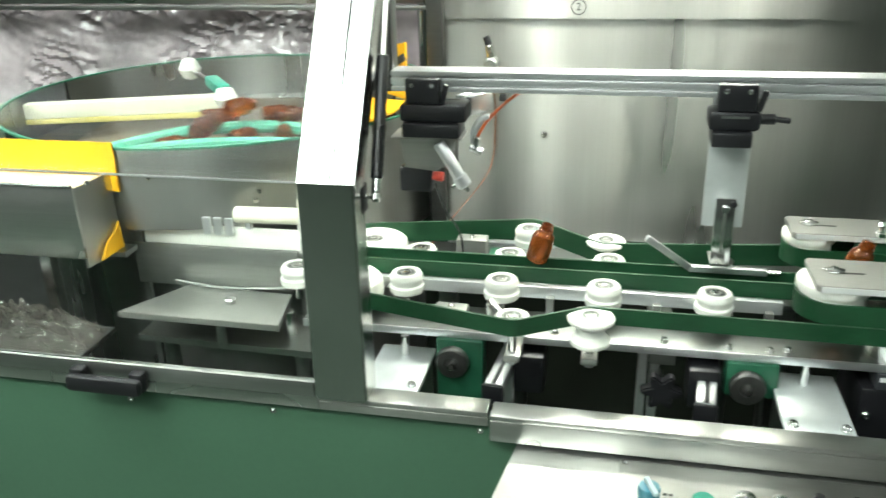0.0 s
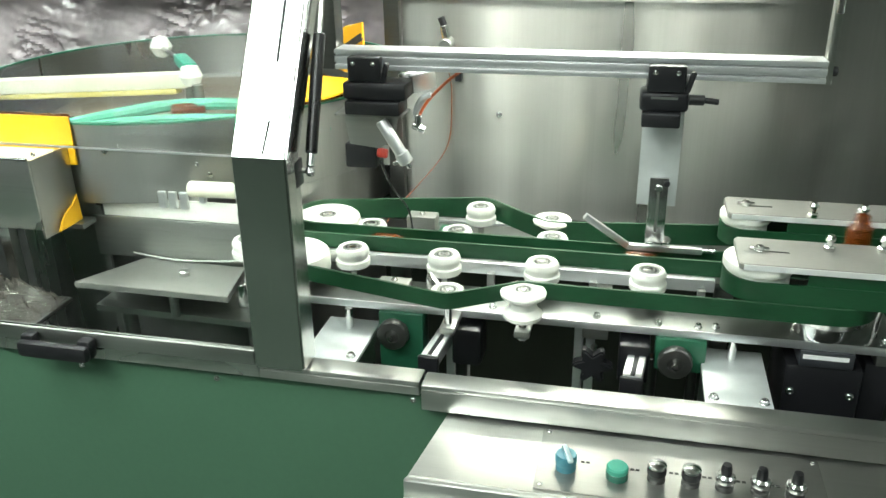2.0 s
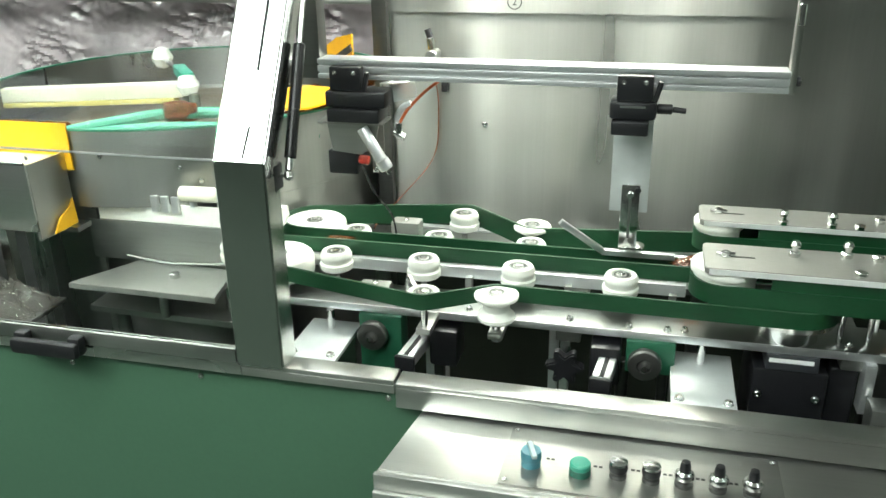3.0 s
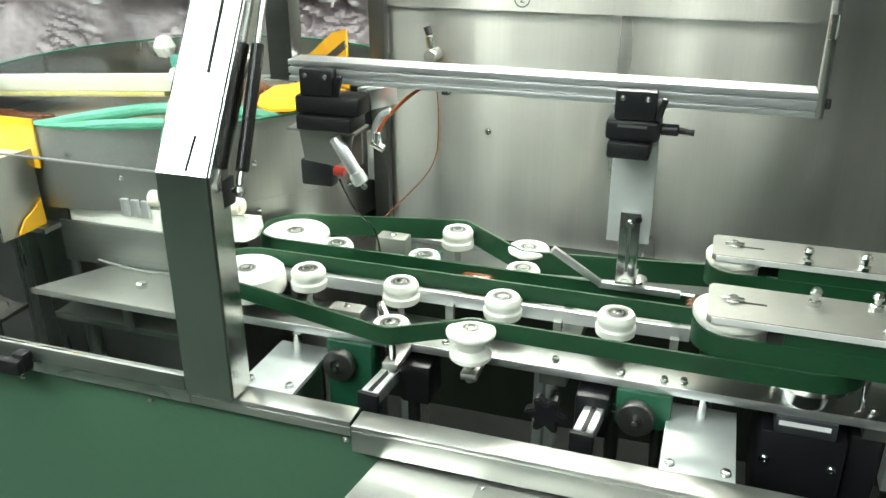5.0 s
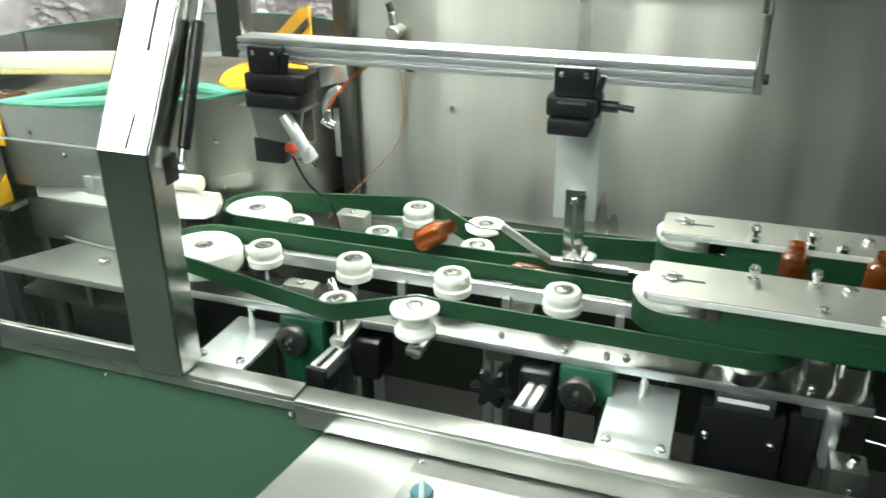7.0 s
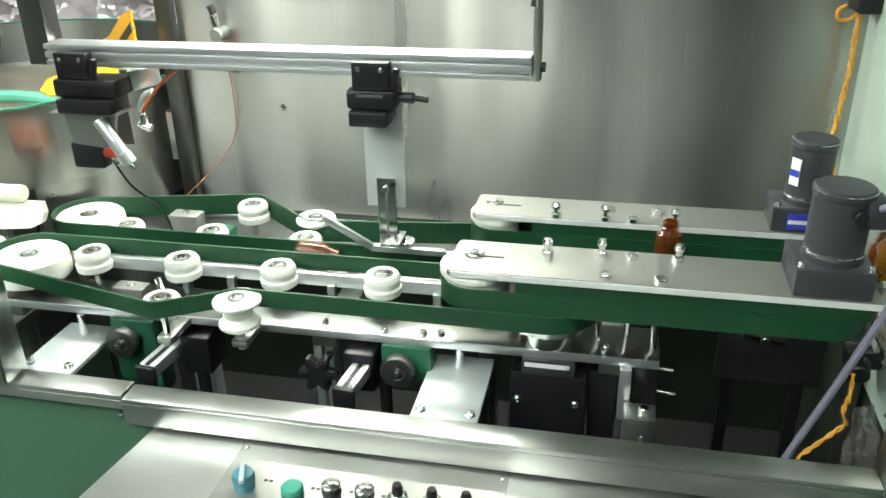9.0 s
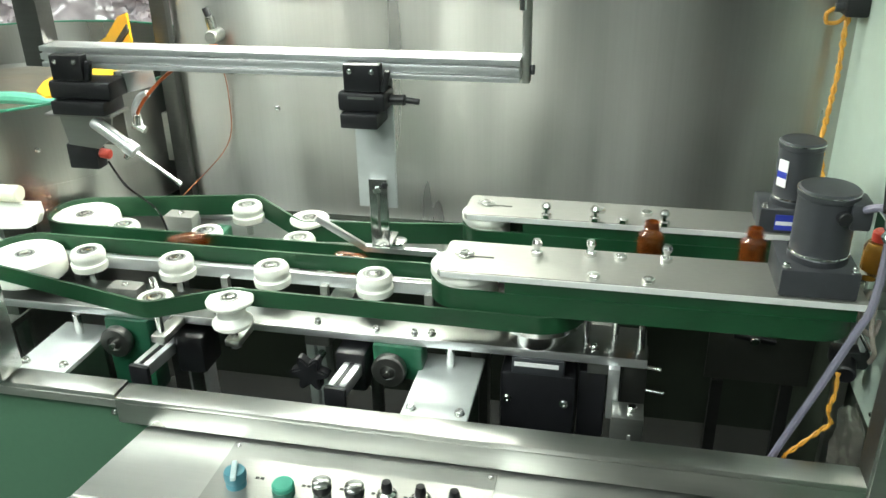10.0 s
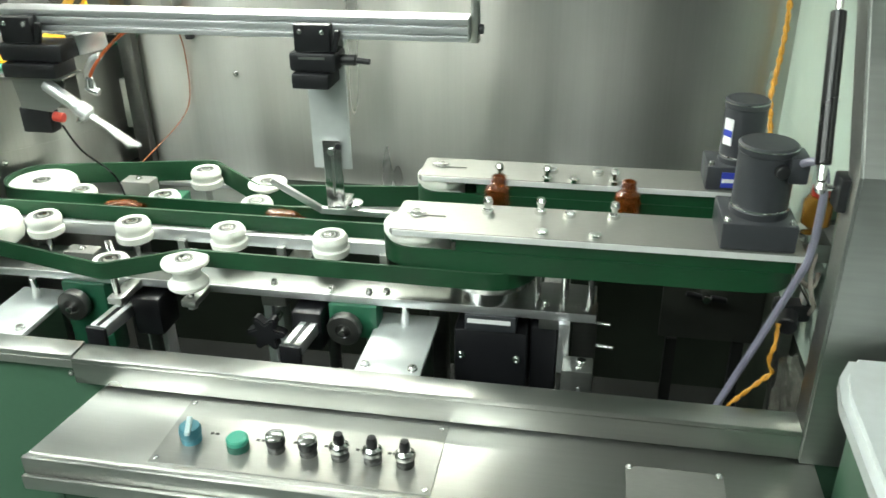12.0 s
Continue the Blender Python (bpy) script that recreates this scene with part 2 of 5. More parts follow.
def hose(points, r, seg=8, twist=0):
    """A round tube through points, smoothed."""
    pts = [Vector(p) for p in points]
    fine = []
    for i in range(len(pts) - 1):
        a, b, c, d = pts[max(i - 1, 0)], pts[i], pts[i + 1], pts[min(i + 2, len(pts) - 1)]
        for k in range(10):
            t = k / 10
            fine.append(0.5 * (2 * b + (c - a) * t + (2 * a - 5 * b + 4 * c - d) * t * t + (3 * b - a - 3 * c + d) * t ** 3))
    fine.append(pts[-1])
    bm = bmesh.new()
    rings = []
    for i, p in enumerate(fine):
        d = (fine[min(i + 1, len(fine) - 1)] - fine[max(i - 1, 0)]).normalized()
        s = d.cross(Vector((0.31, 0.85, 0.42))).normalized()
        u = s.cross(d)
        rings.append([bm.verts.new(p + r * (s * math.cos(2 * math.pi * k / seg) + u * math.sin(2 * math.pi * k / seg))) for k in range(seg)])
    for a, b in zip(rings, rings[1:]):
        for k in range(seg):
            bm.faces.new((a[k], a[(k + 1) % seg], b[(k + 1) % seg], b[k]))
    bm.faces.new(rings[0][::-1])
    bm.faces.new(rings[-1])
    bmesh.ops.recalc_face_normals(bm, faces=bm.faces)
    return bm


def belt_loop(discs, thick=0.004):
    """The outline of a belt around discs (x, y, r, side): side +1 keeps the disc inside the loop, -1 outside. Counter-clockwise."""
    n = len(discs)
    pts = []
    tang = []
    for i in range(n):
        x0, y0, r0, s0 = discs[i]
        x1, y1, r1, s1 = discs[(i + 1) % n]
        a0, a1 = s0 * r0, s1 * r1
        dx, dy = x1 - x0, y1 - y0
        d = math.hypot(dx, dy)
        base = math.atan2(dy, dx)
        off = math.asin(max(-1, min(1, (a0 - a1) / d)))
        ang = base - math.pi / 2 + off
        nx, ny = math.cos(ang), math.sin(ang)
        tang.append(((x0 + nx * a0, y0 + ny * a0), (x1 + nx * a1, y1 + ny * a1), ang))
    for i in range(n):
        prev = tang[i - 1]
        cur = tang[i]
        x, y, r, s = discs[i]
        a0, a1 = prev[2], cur[2]
        da = (a1 - a0 + math.pi) % (2 * math.pi) - math.pi
        if s > 0 and da < -0.3:
            da += 2 * math.pi
        steps = max(2, int(abs(da) / 0.16))
        for k in range(steps + 1):
            a = a0 + da * k / steps
            pts.append((x + math.cos(a) * s * r, y + math.sin(a) * s * r))
    return pts


def belt_mesh(pts, z0, z1, thick=0.004):
    n = len(pts)
    bm = bmesh.new()
    inner, outer = [], []
    for i in range(n):
        a, b = Vector(pts[i - 1]), Vector(pts[(i + 1) % n])
        d = (b - a)
        d = d.normalized() if d.length > 1e-9 else Vector((1, 0))
        o = Vector((d.y, -d.x)) * thick
        p = Vector(pts[i])
        inner.append((bm.verts.new((*p, z0)), bm.verts.new((*p, z1))))
        outer.append((bm.verts.new((*(p + o), z0)), bm.verts.new((*(p + o), z1))))
    for i in range(n):
        j = (i + 1) % n
        bm.faces.new((outer[i][0], outer[j][0], outer[j][1], outer[i][1]))
        bm.faces.new((inner[j][0], inner[i][0], inner[i][1], inner[j][1]))
        bm.faces.new((outer[i][1], outer[j][1], inner[j][1], inner[i][1]))
        bm.faces.new((inner[i][0], inner[j][0], outer[j][0], outer[i][0]))
    bmesh.ops.remove_doubles(bm, verts=bm.verts, dist=1e-5)
    bmesh.ops.recalc_face_normals(bm, faces=bm.faces)
    return bm


def screw(parent, x, y, z, r=0.006, h=0.005, mat=None, axis="z", name="screw"):
    m = pose(x, y, z) if axis == "z" else pose(x, y, z, 90)
    bm = lathe([(0, 0), (r * 1.25, 0), (r * 1.25, h * 0.25), (r, h * 0.3), (r, h * 0.85), (r * 0.8, h), (r * 0.45, h), (r * 0.4, h * 0.6), (0, h * 0.6)], 12, m)
    return part(name, bm, mat or CHROME, parent)


def based(ob, x, y, z):
    """Moves a thing's origin to its base; its parts were given in the world's metres."""
    seen = set()
    for o in ob.children_recursive:
        if o.data and o.data.name not in seen:
            seen.add(o.data.name)
            o.data.transform(Matrix.Translation((-x, -y, -z)))
    ob.matrix_basis = pose(x, y, z)
    return ob


def setting(name, bm, mat, label, category):
    return tagged(part(name, bm, mat), label, category, kind="structure")


# ---- the room ----
# Unseen hall; its wall tone is kept dark for the reflections in the steel.
setting("floor", box(-5, 6, -4, 6, -0.1, 0), FLOOR, "grey-green epoxy floor of the machine hall", "floor")
setting("ceiling", box(-5, 6, -4, 6, 3.2, 3.3), PLASTER, "white painted ceiling of the machine hall", "ceiling")
setting("wall_north", box(-5, 6, 6, 6.15, 0, 3.2), DARKROOM, "unseen plain wall behind the machine, darkened for reflections", "wall")
setting("wall_south", box(-5, 6, -4.15, -4, 0, 3.2), DARKROOM, "unseen plain wall behind the camera, darkened for reflections", "wall")
setting("wall_west", box(-5.15, -5, -4, 6, 0, 3.2), DARKROOM, "unseen plain wall of the machine hall, darkened for reflections", "wall")
setting("wall_east", box(6, 6.15, -4, 6, 0, 3.2), DARKROOM, "unseen plain wall of the machine hall, darkened for reflections", "wall")


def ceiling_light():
    t = thing("ceiling_light", "unseen long ceiling light placed to light the machine", "ceiling light", group="hall ceiling lights")
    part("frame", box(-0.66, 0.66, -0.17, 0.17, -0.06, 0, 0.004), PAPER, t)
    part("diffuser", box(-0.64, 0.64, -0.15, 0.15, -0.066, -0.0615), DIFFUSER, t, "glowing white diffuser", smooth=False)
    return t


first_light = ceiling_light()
# Unseen lights, placed for brightness and for the streaks mirrored in the steel.
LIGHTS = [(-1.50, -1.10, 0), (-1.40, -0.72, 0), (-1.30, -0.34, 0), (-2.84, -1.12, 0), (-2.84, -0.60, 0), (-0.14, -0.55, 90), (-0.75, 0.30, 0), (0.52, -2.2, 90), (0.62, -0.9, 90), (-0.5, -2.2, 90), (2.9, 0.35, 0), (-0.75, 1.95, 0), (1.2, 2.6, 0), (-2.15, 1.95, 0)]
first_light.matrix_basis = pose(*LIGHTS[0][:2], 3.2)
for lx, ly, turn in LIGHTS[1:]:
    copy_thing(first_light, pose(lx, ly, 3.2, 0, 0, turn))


# ---- machine cabinet ----
def sloped_post(x0, x1, foot, name, parent, mat):
    """A guard post: upright below, leaning back above the bend."""
    bm = bmesh.new()
    side = [(1.004, foot), (1.008, 1.178), (1.225, 1.532), (1.262, 1.510), (1.054, 1.166), (1.054, foot)]
    a = [bm.verts.new((x0, y, z)) for y, z in side]
    b = [bm.verts.new((x1, y, z)) for y, z in side]
    for q in ((0, 1, 4, 5), (1, 2, 3, 4)):
        bm.faces.new([a[i] for i in q][::-1])
        bm.faces.new([b[i] for i in q])
    for i in range(6):
        j = (i + 1) % 6
        bm.faces.new((a[i], a[j], b[j], b[i]))
    bmesh.ops.recalc_face_normals(bm, faces=bm.faces)
    bmesh.ops.bevel(bm, geom=[e for e in bm.edges if abs(e.verts[0].co.x - e.verts[1].co.x) < 1e-6 and len(e.link_faces) == 2 and e.calc_face_angle(0) > 0.8], offset=0.003, segments=2, affect="EDGES")
    return part(name, bm, mat, parent, "brushed steel guard post bent backwards", smooth=False)


def cabinet():
    t = thing("machine_cabinet", "green enamelled machine cabinet with stainless steel trim", "machine cabinet")
    part("front_panel", box(-1.9, 2.0, 1.022, 1.04, 0.06, 0.832, 0.002), GREEN, t, "glossy green sheet-metal front panel")
    part("plinth", box(-1.88, 1.98, 1.06, 2.6, 0.0, 0.06), BLACK_MATT, t)
    part("side_panel", box(-1.9, -1.882, 1.041, 2.6, 0.06, 0.86, 0.002), GREEN, t)
    part("side_panel", box(1.982, 2.0, 1.041, 2.6, 0.06, 0.86, 0.002), GREEN, t)
    part("rear_panel", box(-1.88, 1.98, 2.58, 2.6, 0.06, 0.86, 0.002), GREEN, t)
    # Near-black floor colour carries the shade at the bottom of the tub.
    part("tub_floor", box(-1.88, 1.98, 1.041, 2.578, 0.42, 0.44), BLACK_MATT, t, "tub floor coloured near black for the shade inside")
    # stainless rim of the opening
    rim = box(-0.078, 0.176, 1.012, 1.050, 0.836, 0.845, 0.002)
    add_box(rim, -0.078, 0.176, 1.012, 1.0215, 0.822, 0.836, 0.001)
    part("rim_trim", rim, CONSOLE_STEEL, t)
    part("rim_trim", box(-1.9, -0.0795, 1.012, 1.0215, 0.822, 0.8455, 0.001), STEEL, t, "thin bright steel edge under the guard door")
    rim = box(0.180, 1.1675, 1.004, 1.044, 0.837, 0.846, 0.003)
    add_box(rim, 0.180, 1.1675, 1.004, 1.0215, 0.803, 0.8375, 0.002)
    part("rim_trim", rim, CONSOLE_STEEL, t, "wide stainless steel trim with a bright top edge")
    part("inner_lip", box(0.05, 1.1675, 1.0445, 1.047, 0.75, 0.838), STEEL_DARK, t)
    sloped_post(-0.080, 0.0, 0.846, "guard_post", t, POST_STEEL)
    part("post_groove", bar((-0.030, 1.0775, 1.295), (-0.030, 1.20, 1.4945), 0.002, 0.002), BLACK, t)
    part("post_groove", bar((-0.034, 1.010, 1.183), (-0.030, 1.0345, 1.224), 0.0016, 0.002), BLACK, t)
    # Darker steel than the left post, imitating the dark floor it mirrors.
    sloped_post(1.168, 1.26, 0.798, "guard_post", t, STEEL_DARK)
    # end panel with the bottle outlet
    for y0, y1, z0, z1 in ((1.056, 1.654, 0.80, 0.958), (1.056, 1.654, 1.062, 1.62), (1.056, 1.225, 0.9582, 1.0618), (1.375, 1.654, 0.9582, 1.0618)):
        part("end_panel", box(1.218, 1.226, y0, y1, z0, z1), MINT, t, "pale mint painted end panel")
    # Lower end panel, darkened in colour for the shade below the bed.
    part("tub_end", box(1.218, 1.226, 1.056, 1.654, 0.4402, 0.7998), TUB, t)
    part("top_beam", box(-0.08, 1.26, 1.226, 1.262, 1.535, 1.575, 0.003), STEEL, t)
    # bolts along the green panel
    for x, z in ((-0.158, 0.805), (-0.40, 0.80), (0.163, 0.807)):
        screw(t, x, 1.022, z, 0.004, 0.004, axis="y")
    return based(t, 0.4, 1.8, 0)


cabinet()


def back_panel():
    t = thing("back_panel", "brushed stainless steel back panel, cloudy reflections partly tinted in", "wall panel", kind="structure")
    part("sheet", box(-0.0115, 1.30, 1.655, 1.665, 0.862, 1.308), STEEL_WALL, t)
    # Back sheet below the bed, its shade put into the colour.
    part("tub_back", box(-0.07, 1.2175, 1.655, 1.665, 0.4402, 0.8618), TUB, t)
    part("bottom_strip", box(-0.01, 1.21, 1.636, 1.6546, 0.838, 0.850, 0.001), ALUMINIUM, t, "bright strip along the foot of the panel")
    part("upper_sheet", box(-0.0115, 1.30, 1.647, 1.665, 1.3085, 1.9), STEEL_WALL, t)
    # Black sheet added to stand for the dark gap beside the bowl.
    part("gap_sheet", box(-0.125, -0.0445, 1.660, 1.665, 0.8622, 1.15), BLACK_MATT, t)
    part("edge_strip", box(-0.092, -0.0445, 1.640, 1.6598, 0.965, 1.066, 0.002), STEEL, t, "short bright steel edge strip")
    part("corner_post", box(-0.044, -0.012, 1.632, 1.6548, 0.8622, 1.9, 0.003), DARK_STEEL, t, "dark steel corner post")
    part("ceiling_sheet", box(-0.035, 1.30, 1.262, 1.646, 1.78, 1.79), STEEL_DARK, t)
    ring = lathe([(0.0125, 0), (0.0145, 0), (0.0145, 0.0006), (0.0125, 0.0006), (0.0125, 0)], 28, pose(0.247, 1.6468, 1.330, 90))
    part("mark_ring", ring, PRINT, t, "hand-drawn dark ring")
    fc = bpy.data.curves.new("mark", "FONT")
    fc.body, fc.size, fc.extrude, fc.align_x, fc.align_y = "2", 0.020, 0.0003, "CENTER", "CENTER"
    fc.materials.append(PRINT)
    mark = new("mark", fc)
    mark.parent = t
    mark.matrix_basis = pose(0.247 - 0.6, 1.6464 - 1.66, 1.330 - 0.44, 90)
    screw(t, 0.187, 1.655, 1.082, 0.005, 0.004, axis="y")
    return based(t, 0.6, 1.66, 0.44)


back_panel()


# ---- control console ----
def console():
    t = thing("control_console", "stainless steel control console with an inset switch plate", "control console")
    top = prism([(0.195, 0.862), (1.19, 0.862), (1.19, 1.0215), (0.219, 1.0215)], 0.770, 0.797, 0.003)
    part("top", top, CONSOLE_STEEL, t, "brushed stainless steel console top")
    lip = box(0.193, 1.19, 0.853, 0.8615, 0.762, 0.796, 0.002)
    add_box(lip, 0.193, 1.19, 0.845, 0.8527, 0.750, 0.772, 0.002)
    part("front_lip", lip, CONSOLE_STEEL, t)
    part("side_cheek", prism([(0.215, 0.872), (0.225, 0.872), (0.262, 1.0205), (0.252, 1.0205)], 0.52, 0.7695), GREEN, t)
    part("front_cheek", box(0.226, 1.19, 0.873, 0.882, 0.52, 0.7695), GREEN, t)
    part("bottom", box(0.262, 1.19, 0.883, 1.0205, 0.52, 0.53), GREEN, t)
    part("switch_plate", prism([(0.362, 0.870), (0.728, 0.870), (0.728, 1.000), (0.362, 1.000)], 0.7972, 0.7995, 0.0006), SWITCH_PLATE, t, "brushed grey switch plate held by corner screws")
    part("nameplate", prism([(0.958, 0.868), (1.075, 0.868), (1.075, 0.965), (0.958, 0.965)], 0.7972, 0.7985, 0.0004), PLATE, t, "worn metal nameplate")
    for x, y in ((0.370, 0.992), (0.720, 0.992), (0.720, 0.878), (0.370, 0.878), (0.962, 0.961), (1.070, 0.961)):
        screw(t, x, y, 0.7985, 0.0035, 0.003)
    # unreadable small print beside each control
    for k, (x, y) in enumerate(((0.425, 0.935), (0.49, 0.932), (0.540, 0.935), (0.582, 0.935), (0.624, 0.935), (0.666, 0.935))):
        for j in range(2):
            part("caption", box(x - 0.006 + j * 0.007, x - 0.001 + j * 0.007, y - 0.002, y + 0.002, 0.7996, 0.8), PRINT, t)
    # blue selector with a lever
    m = pose(0.400, 0.918, 0.7996)
    part("selector_collar", lathe([(0, 0), (0.0135, 0), (0.0135, 0.006), (0.013, 0.0078), (0, 0.0078)], 24, m), BLUE, t)
    k = part("selector_knob", lathe([(0, 0.008), (0.0135, 0.008), (0.0145, 0.012), (0.0145, 0.020), (0.0130, 0.0235), (0, 0.024)], 24, m), BLUE, t, "dull blue selector knob")
    part("pointer", box(-0.0035, 0.0035, -0.023, 0.012, 0.0242, 0.0300, 0.0015, m @ pose(0, 0, 0, 0, 0, 20)), POINTER, k, "pale worn pointer lever")
    # green push button
    m = pose(0.467, 0.913, 0.7996)
    # Side of the button: its shade is put in as a darker green.
    part("button_collar", lathe([(0, 0), (0.0145, 0), (0.0145, 0.0095), (0.0135, 0.0105), (0, 0.0105)], 24, m), TEAL_DARK, t, "lower side of the button, darker green for its shade")
    part("push_button", lathe([(0, 0.0106), (0.0142, 0.0106), (0.0142, 0.0165), (0.0125, 0.0185), (0, 0.019)], 24, m), TEAL, t, "green push button")
    for i, x in enumerate((0.517, 0.560, 0.602, 0.645, 0.687)):
        m = pose(x, 0.918, 0.7996)
        part("dial_base", lathe([(0, 0), (0.0115, 0), (0.0115, 0.005), (0.0085, 0.0065), (0.0075, 0.010), (0, 0.010)], 20, m), DARK_STEEL, t)
        if i < 2:
            part("dial_knob", lathe([(0, 0.0101), (0.0115, 0.0101), (0.0125, 0.012), (0.0125, 0.0215), (0, 0.0215)], 20, m), BLACK, t, "black dial knob")
            part("dial_cap", lathe([(0, 0.0216), (0.0125, 0.0216), (0.0120, 0.0245), (0.0095, 0.0262), (0, 0.0268)], 20, m), CHROME, t, "domed chrome cap")
        else:
            part("dial_ring", lathe([(0, 0.0101), (0.0095, 0.0101), (0.0128, 0.0130), (0.0135, 0.0165), (0.0120, 0.0205), (0.0080, 0.0235), (0, 0.0238)], 20, m), CHROME, t, "round chrome collar")
            part("dial_knob", lathe([(0, 0.0239), (0.0068, 0.0239), (0.0072, 0.030), (0.0055, 0.0375), (0, 0.0385)], 16, m), BLACK, t, "black dial knob with a stem")
    return based(t, 0.74, 0.95, 0.52)


console()


# Lamp out of view, assumed from the highlights on trim and console.
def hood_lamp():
    t = thing("hood_lamp", "long unseen work lamp assumed under the machine hood", "lamp")
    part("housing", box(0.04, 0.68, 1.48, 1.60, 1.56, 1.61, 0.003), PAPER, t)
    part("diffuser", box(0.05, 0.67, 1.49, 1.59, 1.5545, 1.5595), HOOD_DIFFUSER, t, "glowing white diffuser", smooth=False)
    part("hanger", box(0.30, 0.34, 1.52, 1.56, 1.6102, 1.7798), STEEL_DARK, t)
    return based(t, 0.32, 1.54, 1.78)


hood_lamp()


# ---- guard doors ----
def guard_door(x0, x1):
    t = thing("guard_door", "clear acrylic guard door with a steel bottom bar", "guard door")
    part("bottom_bar", box(x0, x1, 1.006, 1.020, 0.8460, 0.872, 0.002), STEEL_DARK, t)
    a = part("pane", box(x0, x1, 1.010, 1.014, 0.8725, 1.176), ACRYLIC, t, "clear acrylic pane")
    a.visible_shadow = False
    b = part("sloped_pane", box(x0, x1, -0.002, 0.002, 0.0, 0.41, 0, pose(0, 1.012, 1.1785, -31.5)), ACRYLIC, t, "clear acrylic pane")
    b.visible_shadow = False
    part("fold_strip", box(x0, x1, 1.0095, 1.0145, 1.1762, 1.1782), ALUMINIUM, t)
    for k in range(4):
        screw(t, x1 - 0.05 - 0.26 * k, 1.006, 1.165, 0.003, 0.002, axis="y")
    bm = box(-0.476, -0.452, 0.985, 1.0055, 0.834, 0.868, 0.006)
    add_box(bm, -0.374, -0.350, 0.985, 1.0055, 0.834, 0.868, 0.006)
    add_box(bm, -0.476, -0.350, 0.972, 0.9905, 0.834, 0.862, 0.008)
    part("handle", bm, BLACK, t, "black plastic pull handle")
    return based(t, (x0 + x1) / 2, 1.012, 0.846)


guard_door(-1.25, -0.0815)


def gas_strut(x):
    t = thing("gas_strut", "black gas strut with a chrome rod on a ball joint", "gas strut", group="guard gas struts")
    s = 1 if x < 0.5 else -1
    base, top = Vector((x, 1.050, 1.149)), Vector((x - s * 0.012, 1.232, 1.505))
    d = (top - base).normalized()
    part("bracket", box(min(x - s * 0.016, x - s * 0.045), max(x - s * 0.016, x - s * 0.045), 1.035, 1.066, 1.125, 1.165, 0.003), BLACK, t)
    part("ball_joint", lathe([(0, -0.008), (0.005, -0.0065), (0.008, 0), (0.005, 0.0065), (0, 0.008)], 14, Matrix.Translation(base)), CHROME, t)
    part("pin", rod(base, base + Vector((-s * 0.0165, 0, 0)), 0.004), CHROME, t)
    part("end_fitting", rod(base + d * 0.007, base + d * 0.025, 0.006), CHROME, t)
    part("tube", rod(base + d * 0.025, base + d * 0.196, 0.0088, 16), RUBBER, t, "black lacquered tube")
    part("rod", rod(base + d * 0.1962, top, 0.0045), CHROME, t)
    return based(t, *base)


gas_strut(0.017)
gas_strut(1.142)


def side_cabinet():
    t = thing("side_cabinet", "green side cabinet with a bright steel top", "cabinet")
    part("body", box(1.205, 1.85, 0.68, 0.975, 0.0, 0.9418, 0.004), GREEN, t)
    part("top", prism([(1.192, 0.985), (1.174, 0.950), (1.166, 0.905), (1.164, 0.66), (1.86, 0.66), (1.86, 0.985)], 0.942, 0.975, 0.009), ALU_MATT, t, "bright steel cabinet top with rounded edges")
    return based(t, 1.5, 0.82, 0)


side_cabinet()


# ---- conveyor bed ----
BED = 0.885
FRONT_ROLLERS = [(0.0, 1.250), (0.161, 1.250), (0.326, 1.250), (0.496, 1.250)]
REAR_ROLLERS = [(0.0, 1.360), (0.160, 1.360), (0.331, 1.359)]


